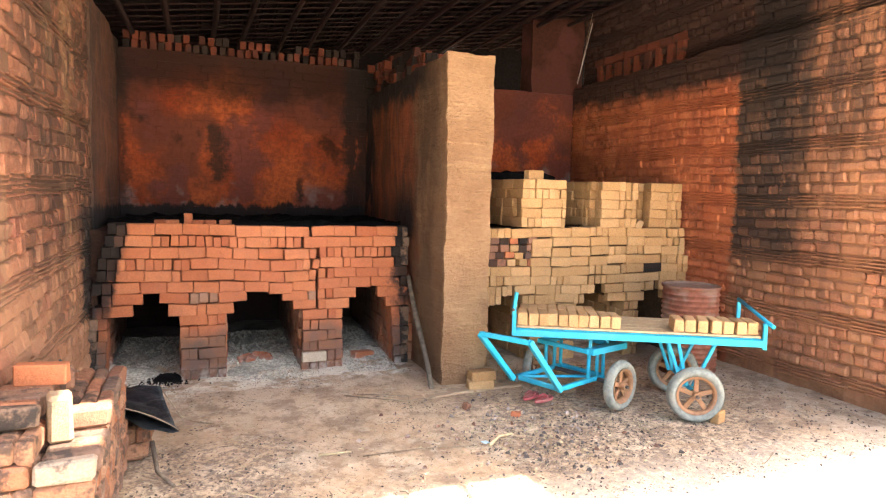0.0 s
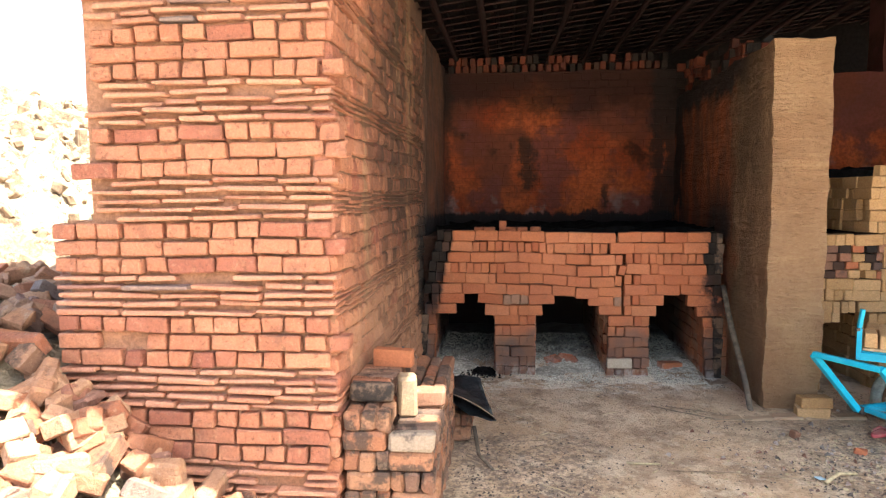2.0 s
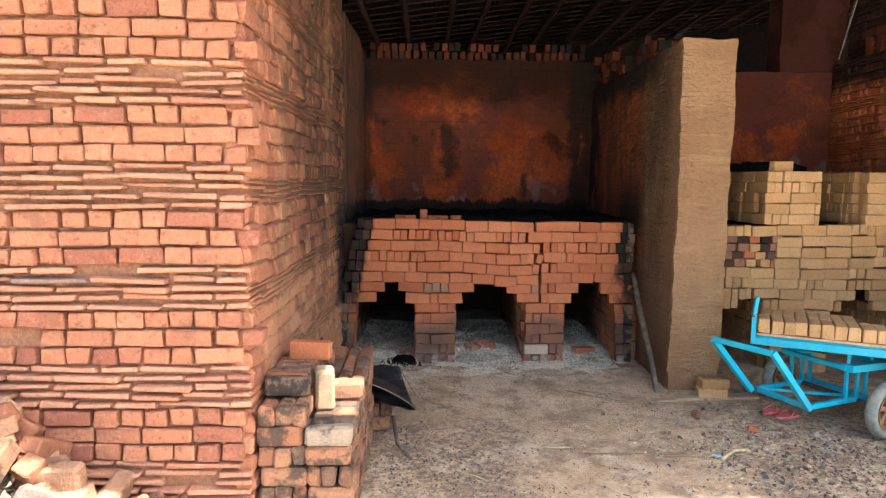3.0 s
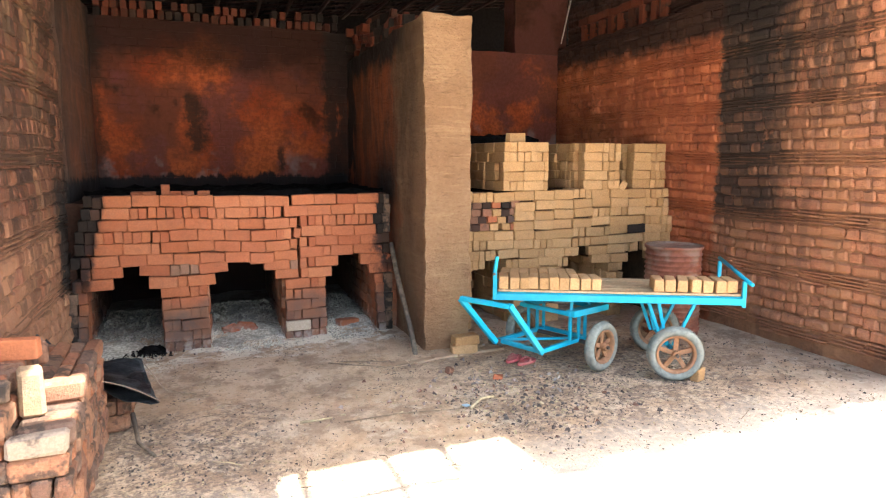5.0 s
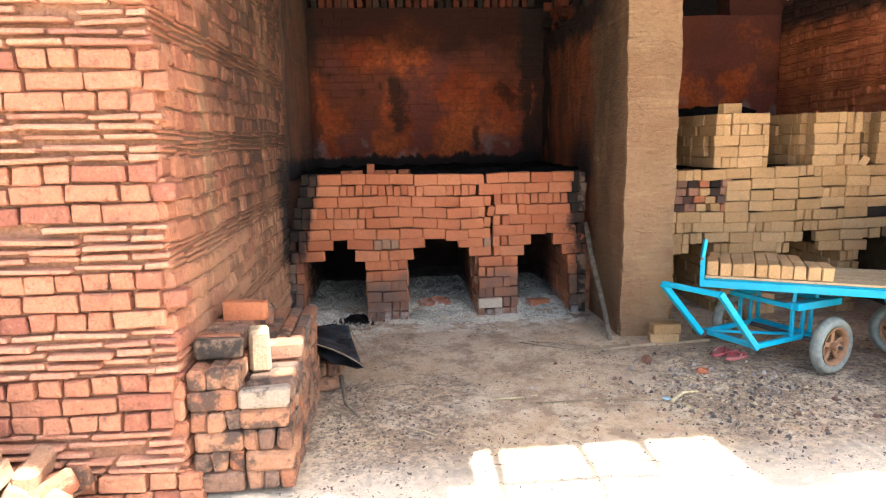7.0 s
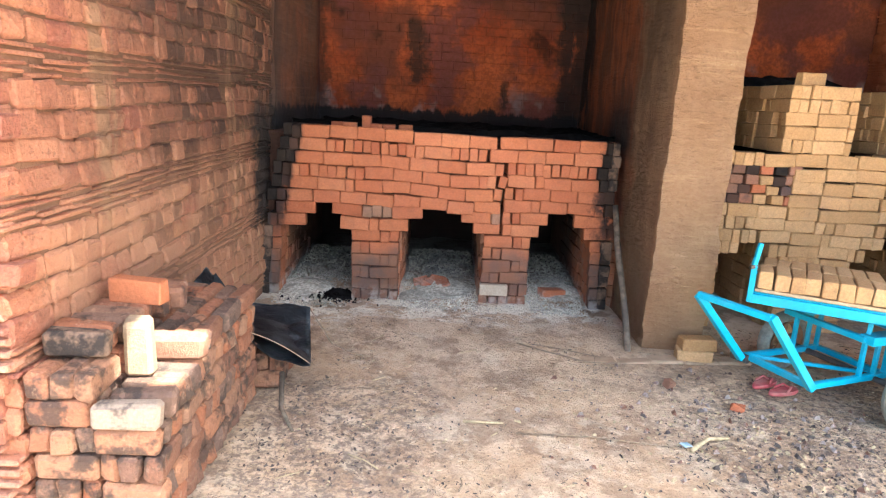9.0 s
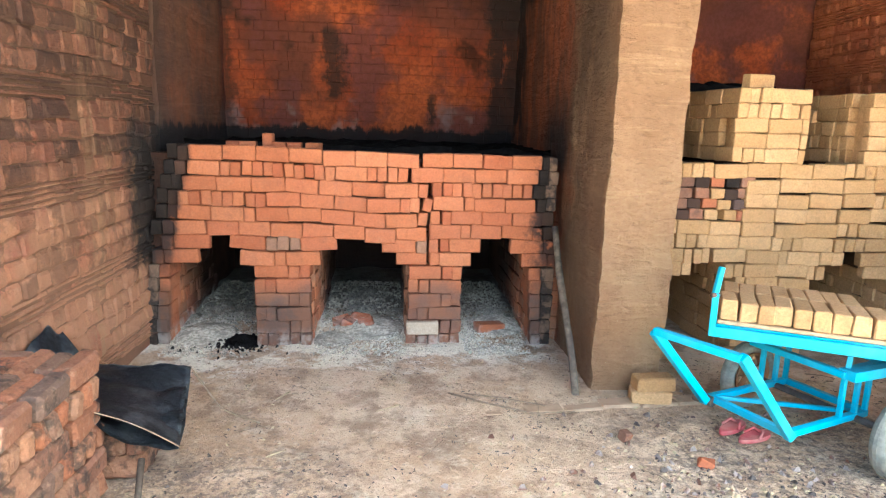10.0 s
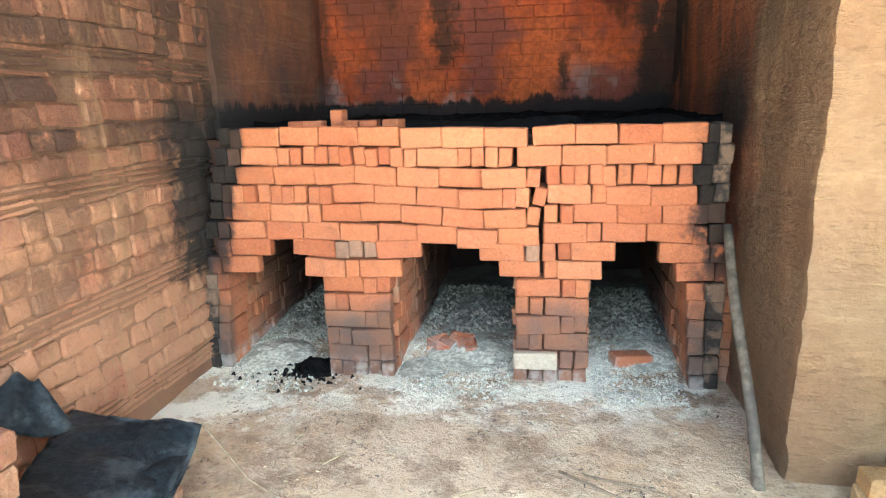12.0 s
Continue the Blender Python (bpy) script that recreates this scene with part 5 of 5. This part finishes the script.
# turning bogie with the handle
BM = pose(3.66, 4.61, 0, 0, 0, 21.7)      # x to the rear, y to the far side
wheel(*(BM @ Vector((0.02, -0.335, 0))).xy, 0.205, 21.7)
wheel(*(BM @ Vector((0.02, 0.50, 0))).xy, 0.205, 21.7)


def bpart(name, p, q, w=0.034, h=0.034):
    return cpart(name, bar(p, q, w, h), M_BLUE, m=BM)


y0, y1 = -0.11, 0.33
for y in (y0, y1):
    bpart("lower_bar", (-0.48, y, 0.215), (0.12, y, 0.215))
    bpart("upper_bar", (-0.16, y - 0.02 if y == y0 else y, 0.47), (0.26, y - 0.02 if y == y0 else y, 0.47), 0.04, 0.05)
    for x in (-0.10, 0.02, 0.11):
        bpart("leg", (x, y, 0.225), (x, y, 0.46), 0.024, 0.024)
bpart("lower_crossbar", (-0.48, y0 - 0.02, 0.215), (-0.48, y1 + 0.02, 0.215))
bpart("lower_crossbar", (0.12, y0, 0.215), (0.12, y1, 0.215))
bpart("lower_brace", (-0.46, y1, 0.215), (0.1, y0, 0.215), 0.026, 0.02)
bpart("upper_crossbar", (-0.16, -0.15, 0.47), (-0.16, y1 + 0.04, 0.47))
bpart("side_channel", (-0.16, -0.17, 0.472), (0.29, -0.20, 0.472), 0.05, 0.052)
bpart("upper_crossbar", (0.25, -0.18, 0.47), (0.25, y1 + 0.04, 0.47), 0.05, 0.045)
for x, y in ((-0.12, y0 - 0.02), (0.14, y0 - 0.02), (-0.12, y1), (0.14, y1)):
    bpart("turntable_leg", (x, y, 0.48), (x * 0.75, y * 0.9, 0.575), 0.024, 0.024)
cpart("turntable", lathe([(0.05, 0.52), (0.14, 0.52), (0.14, 0.56), (0.05, 0.56)], 24), M_STEEL, "dark steel turntable", m=BM @ pose(0.0, 0.1, 0))
cpart("front_axle", tube([(0.02, -0.28, 0.205), (0.02, 0.45, 0.205)], 0.018, 10), M_STEEL, m=BM)
cpart("underframe", bar((0.25, 0.1, 0.575), (0.75, 0.1, 0.575), 0.05, 0.03), M_STEEL)
A0, A1 = (3.25, 4.30, 0.21), (2.915, 4.215, 0.64)
B0, B1 = (3.045, 4.705, 0.21), (2.665, 4.55, 0.64)
I4 = Matrix.Identity(4)
cpart("handle_arm", bar(A0, A1, 0.042, 0.042), M_BLUE, m=I4)
cpart("handle_arm", bar(B0, B1, 0.042, 0.042), M_BLUE, m=I4)
cpart("handle_bar", bar((Vector(B1) + Vector((0, 0, 0.005))), (Vector(A1) + Vector((0, 0, -0.01))), 0.036, 0.036), M_BLUE, m=I4)
cpart("hinge", tube([(3.03, 4.79, 0.205), (3.085, 4.70, 0.205)], 0.028, 12), M_STEEL, m=I4)

# raw bricks loaded on the deck


def load(u, v, k, rz=0.0):
    o = new("raw_brick", piece_mesh("brick", M_MUD, k))
    o.matrix_basis = CM @ pose(u, v, 0.7115, jit(1.5), jit(1.5), 90 + rz + jit(3)) @ Matrix.Diagonal((1.0, 1.10, 1.02, 1))
    tagged(o, "raw yellow brick on edge on the cart deck", "brick", "bricks on the cart")


for k in range(10):
    load(0.055 + 0.081 * k + jit(0.004), 0.135 + jit(0.008), k, 4 if k > 7 else 0)
for k in range(8):
    load(0.06 + 0.080 * k + jit(0.006), 0.375 + jit(0.01), k + 1)
for k in range(7):
    load(1.275 + (0.0 if k == 0 else 0.015) + 0.09 * k + jit(0.006), 0.135 + jit(0.008), k + 2, -8 if k in (1, 2) else 0)

# ---- slippers, stone, wrapper ----


def slipper(x, y, rz):
    bm = bmesh.new()
    n = 20
    loop = []
    for k in range(n):
        a = 2 * math.pi * k / n
        w = 0.043 + 0.010 * math.cos(a)
        loop.append((0.115 * math.cos(a), w * math.sin(a)))
    lo = [bm.verts.new((a, b, 0.0)) for a, b in loop]
    mi = [bm.verts.new((a * 1.03, b * 1.05, 0.012)) for a, b in loop]
    hi = [bm.verts.new((a * 0.98, b * 0.97, 0.022)) for a, b in loop]
    for p, q in ((lo, mi), (mi, hi)):
        for k in range(n):
            bm.faces.new((p[k], p[(k + 1) % n], q[(k + 1) % n], q[k]))
    bm.faces.new(hi)
    bm.faces.new(lo[::-1])
    th = empty("slipper", x, y, 0.012)
    th.rotation_euler = (0, 0, radians(rz))
    tagged(th, "dusty red rubber slipper on the earth", "slipper", "pair of slippers")
    part("sole", bm, M_SLIPPER, th)
    for s in (-1, 1):
        part("strap", tube([(0.06, 0, 0.022), (0.03, 0.028 * s, 0.045), (-0.02, 0.045 * s, 0.022)], 0.007, 8), M_SLIPPER, th, smooth=True)


slipper(3.25, 4.775, 34)
slipper(3.315, 4.67, 24)
loose("chunk", M_BURNT, pose(2.63, 4.70, 0.02, 10, 20, 30) @ Matrix.Scale(0.55, 4), "dark burnt stone on the earth", "stone", name="stone", seed=2)
loose("chunk", M_RED, pose(2.93, 4.42, 0.02, 20, 10, 70) @ Matrix.Scale(0.55, 4), "broken red brick piece on the earth", "stone", name="stone", seed=3)
wrap = link_mesh("wrapper", box(-0.03, 0.03, -0.02, 0.02, 0.0, 0.006, 0.002), M_PAPER)
wrap.matrix_basis = pose(2.47, 3.98, 0.015, 4, 10, 30)
tagged(wrap, "small crumpled pale blue wrapper", "litter")

# twigs and sticks


def twig(pts, r, label="dry twig lying on the earth", mat=M_TWIG):
    o = link_mesh("twig", tube(pts, r, 6, 0.6, 0.15, len(pts)), mat, smooth=True)
    tagged(o, label, "twig")


twig([(1.75, 5.25, 0.02), (1.95, 5.12, 0.018), (2.2, 4.98, 0.016), (2.45, 5.0, 0.015)], 0.0065)
twig([(1.85, 5.22, 0.03), (2.05, 5.18, 0.02), (2.3, 5.08, 0.015)], 0.005)
twig([(0.36, 4.28, 0.16), (0.40, 4.1, 0.04), (0.50, 3.92, 0.02)], 0.016, "pale bent stick by the brick pile", M_POLE)
twig([(1.62, 4.02, 0.012), (2.0, 4.02, 0.014), (2.45, 3.95, 0.012)], 0.005)
twig([(2.48, 3.93, 0.015), (2.6, 4.03, 0.03), (2.72, 4.06, 0.02)], 0.014, "pale curled strip of bark", M_STRAW)
twig([(1.35, 4.12, 0.012), (1.45, 4.11, 0.014), (1.56, 4.12, 0.012)], 0.010, "pale wood splinter on the earth", M_STRAW)
for k in range(46):
    x, y, a, l = R.uniform(0.3, 4.8), R.uniform(3.2, 5.6), R.uniform(0, 6.3), R.uniform(0.05, 0.2)
    c, s = math.cos(a) * l, math.sin(a) * l
    twig([(x, y, 0.014), (x + c * 0.5 + 0.01, y + s * 0.5, 0.018), (x + c, y + s, 0.012)], R.uniform(0.002, 0.005), mat=R.choice((M_TWIG, M_STRAW)))

# chain hanging from the roof
links = empty("hanging_chain")
tagged(links, "thin bright chain hanging from the roof", "chain")
for k in range(26):
    p = Vector((5.62, 7.7, 4.05)).lerp(Vector((5.55, 7.9, 3.30)), k / 25)
    part("link", tube([p + Vector((0, 0, 0.012)), p - Vector((0, 0, 0.012))], 0.008, 6), M_CHAIN, links)
part("cord", tube([(5.62, 7.7, 4.2), (5.55, 7.9, 3.28)], 0.003, 6), M_TWIG, links)

# ---- litter ----


def litter(name, mat, count, place, size, label, flat=0.25, seed=1, slim=1.0):
    rnd = random.Random(seed)
    v, f = [], []
    for _ in range(count):
        x, y = place(rnd)
        s = size * rnd.uniform(0.4, 1.3)
        z = ground_height(x, y) + 0.002
        m = pose(x, y, z, rnd.uniform(-18, 18), rnd.uniform(-18, 18), rnd.uniform(0, 360))
        n = len(v)
        k = rnd.uniform(0.35, 0.9) * slim
        for p in ((-s, -s * k * 0.5, 0), (s * 0.9, -s * k * 0.6, 0), (s * 0.7, s * k * 0.6, 0), (-s * 0.8, s * k * 0.7, 0), (-s * 0.4, 0, s * flat * slim * 1.6), (s * 0.4, s * 0.1 * slim, s * flat * slim * 1.8)):
            v.append(tuple(m @ Vector(p)))
        f += [(n, n + 1, n + 5, n + 4), (n + 1, n + 2, n + 5), (n + 2, n + 3, n + 4, n + 5), (n + 3, n, n + 4), (n + 3, n + 2, n + 1, n)]
    me = bpy.data.meshes.new(name)
    me.from_pydata(v, [], f)
    ob = link_mesh(name, me, mat)
    tagged(ob, label, "litter", kind="stuff")


def around(cx, cy, sx, sy):
    return lambda r: (min(max(r.gauss(cx, sx), -0.28), 5.7), min(max(r.gauss(cy, sy), 2.3), 6.05))


def floor_wide(r):
    return r.uniform(0.0, 5.7), r.uniform(3.0, 5.8)


def clumped(scale, low, seed):
    """Places on the floor that gather into loose clumps."""
    def place(r):
        for _ in range(40):
            x, y = r.uniform(0.1, 5.6), r.uniform(3.0, 5.85)
            if noise.noise(Vector((x, y, seed)) * scale) > low:
                break
        return x, y
    return place


litter("bark_scraps", M_TWIG, 2600, clumped(2.2, 0.12, 3.0), 0.014, "dark bark and twig scraps in clumps", 0.25, 21, 0.25)
litter("bark_scraps", M_CHIP, 1700, clumped(3.0, 0.18, 9.0), 0.011, "dark burnt scraps in clumps", 0.4, 22, 0.5)
litter("straw", M_STRAW, 420, clumped(1.6, 0.05, 14.0), 0.020, "pale wood splinters on the earth", 0.2, 23, 0.18)
litter("charcoal", M_CHIP, 800, around(3.05, 3.9, 0.5, 0.38), 0.008, "black charcoal bits strewn over the earth", 0.5, 1)
litter("charcoal", M_CHIP, 110, around(2.95, 3.9, 0.32, 0.28), 0.018, "larger charcoal lumps strewn over the earth", 0.5, 11)
litter("charcoal", M_CHIP, 350, around(4.9, 3.9, 0.6, 0.5), 0.010, "black charcoal bits along the wall", 0.5, 2)
litter("charcoal", M_CHIP, 350, around(0.75, 3.85, 0.35, 0.4), 0.009, "black charcoal bits beside the brick pile", 0.5, 3)
litter("dry_litter", M_LEAF, 3200, floor_wide, 0.009, "dry leaf and bark scraps on the earth", 0.3, 4)
litter("straw", M_STRAW, 1200, floor_wide, 0.008, "pale straw and chips on the earth", 0.35, 5)
litter("straw", M_STRAW, 200, around(2.8, 4.1, 0.4, 0.35), 0.014, "pale chips near the cart", 0.4, 6)
litter("brick_bits", M_KILN, 160, around(2.9, 4.2, 0.5, 0.5), 0.018, "small red brick bits on the earth", 0.6, 7)
def in_holes(a, b):
    return lambda r: (r.choice((r.uniform(-0.15, 0.44), r.uniform(0.88, 1.5), r.uniform(1.93, 2.4))), r.uniform(a, b))


litter("ash_lumps", M_ASH, 2600, in_holes(5.85, 6.6), 0.011, "pale wood ash in the fire holes", 0.5, 8)
litter("ash_lumps", M_DULLASH, 3600, in_holes(6.5, 7.7), 0.014, "darker grey ash lumps deep in the fire holes", 0.5, 18)
litter("ash_lumps", M_ASH, 200, around(1.1, 5.95, 0.8, 0.12), 0.009, "pale wood ash raked out before the kiln", 0.4, 9)


def small_heap(x, y, r, hh, mat, seed):
    bm = bmesh.new()
    rings = [[bm.verts.new((x, y, ground_height(x, y) + hh))]]
    for k in range(1, 6):
        ring = []
        for s in range(16):
            a = 2 * math.pi * s / 16
            p = Vector((x + math.cos(a) * r * k / 5, y + math.sin(a) * r * k / 5, 0))
            up = hh * (1 - (k / 5) ** 1.4) + 0.35 * hh * noise.noise(p * 22 + Vector((seed, 0, 0))) * (1 if k < 5 else 0)
            ring.append(bm.verts.new((p.x, p.y, ground_height(p.x, p.y) + up - (0.01 if k == 5 else 0))))
        rings.append(ring)
    for s in range(16):
        bm.faces.new((rings[0][0], rings[1][s], rings[1][(s + 1) % 16]))
        for k in range(1, 5):
            bm.faces.new((rings[k][s], rings[k + 1][s], rings[k + 1][(s + 1) % 16], rings[k][(s + 1) % 16]))
    return link_mesh("charcoal_heap" if mat is M_SOOT else "ash_heap", bm, mat)


tagged(small_heap(0.35, 6.16, 0.14, 0.05, M_SOOT, 1.0), "small heap of black charcoal at the kiln leg", "charcoal", kind="stuff")
litter("charcoal", M_SOOT, 150, lambda r: (r.gauss(0.34, 0.085), r.gauss(6.13, 0.07)), 0.020, "black charcoal lumps round the heap", 0.6, 10)
litter("charcoal", M_SOOT, 60, lambda r: (r.gauss(0.30, 0.16), r.gauss(6.02, 0.07)), 0.012, "black charcoal crumbs in the ash", 0.8, 20)
for k, (x, y, r, hh) in enumerate(((0.05, 6.3, 0.26, 0.05), (1.25, 6.42, 0.3, 0.03), (2.25, 6.45, 0.22, 0.05), (1.0, 6.2, 0.18, 0.02))):
    tagged(small_heap(x, y, r, hh, M_ASH, 3.0 + k), "low heap of pale wood ash in the fire hole", "ash", kind="stuff")


# ---- rubble outside the left wall ----


def heap_height(x, y):
    h = 0.72 * max(0.0, -0.66 - x)
    h = min(h, 1.05 + 0.1 * math.sin(y * 3))
    f = max(0.0, min(1.0, (y - 1.5) / 1.5))
    h *= f * f * (3 - 2 * f) * max(0.0, min(1.0, (7.5 - y) / 3.0))
    h *= max(0.0, min(1.0, (x + 4.5) / 1.2))
    return h


def build_rubble():
    bm = bmesh.new()
    xs, ys = np.arange(-4.6, -0.55, 0.12), np.arange(1.4, 7.6, 0.12)
    g = [[bm.verts.new((x, y, heap_height(x, y) - 0.06 + 0.05 * noise.noise(Vector((x, y, 0)) * 5))) for x in xs] for y in ys]
    for a, b in zip(g, g[1:]):
        for k in range(len(xs) - 1):
            bm.faces.new((a[k], a[k + 1], b[k + 1], b[k]))
    rub = link_mesh("rubble_mound", bm, M_HEAP, smooth=True)
    tagged(rub, "heap of broken pale and red bricks beside the wall", "rubble heap")
    rnd = random.Random(11)
    for layer in range(2):
        for k in range(200):
            x, y = rnd.uniform(-3.4, -0.62), rnd.uniform(1.7, 3.02)
            z = heap_height(x, y)
            if z < 0.02 and rnd.random() < 0.75:
                continue
            o = new("brick", piece_mesh(rnd.choice(("worn", "worn", "chunk", "flat", "flat_half")), rnd.choice((M_RUBBLE, M_RUBBLE, M_RUBBLE, M_MIX)), k))
            o.parent = rub
            o.matrix_basis = pose(x, y, z + 0.04 + 0.07 * layer, rnd.uniform(-35, 35), rnd.uniform(-40, 40), rnd.uniform(0, 180)) @ Matrix.Scale(rnd.uniform(0.95, 1.22), 4)
    far = Joined()
    for k in range(500):
        x, y = rnd.uniform(-4.4, -1.95), rnd.uniform(3.2, 7.0)
        far.add(rnd.choice(("worn", "chunk", "flat")), M_RUBBLE, k, pose(x, y, heap_height(x, y) + 0.05, rnd.uniform(-40, 40), rnd.uniform(-40, 40), rnd.uniform(0, 180)))
    far.build("brick_rubble", M_RUBBLE, rub)


build_rubble()


def build_mound():
    bm = bmesh.new()
    g = []
    for y in np.arange(6.0, 19.0, 0.16):
        line = []
        for x in np.arange(-17.0, -3.2, 0.16):
            d = math.hypot((x + 9.8) / 6.2, (y - 12.5) / 6.0)
            p = Vector((x, y, 0))
            h = 4.0 * max(0.0, 1 - d ** 1.5)
            h += min(h, 0.6) * (0.6 * noise.noise(p * 0.7) + 0.5 * abs(noise.noise(p * 1.7)) + 0.42 * noise.noise(p * 3.2) + 0.3 * noise.noise(p * 7.0))
            line.append(bm.verts.new((x, y, h - 0.05)))
        g.append(line)
    for a, b in zip(g, g[1:]):
        for k in range(len(a) - 1):
            bm.faces.new((a[k], a[k + 1], b[k + 1], b[k]))
    ob = link_mesh("earth_mound", bm, M_HEAP)
    tagged(ob, "high mound of pale earth and brick rubble in the sun", "mound")
    rnd = random.Random(5)
    me = ob.data
    j = Joined()
    for k in range(1500):
        v = me.vertices[rnd.randrange(len(me.vertices))].co
        if v.z > 0.2 and v.y < 13.5:
            s = rnd.uniform(0.5, 1.9)
            j.add(rnd.choice(("chunk", "chunk", "worn")), M_MOUND_BITS, k, Matrix.Translation(v) @ pose(0, 0, 0, rnd.uniform(0, 90), rnd.uniform(0, 90), rnd.uniform(0, 180)) @ Matrix.Scale(s, 4))
    j.build("rubble", M_MOUND_BITS, ob)


build_mound()
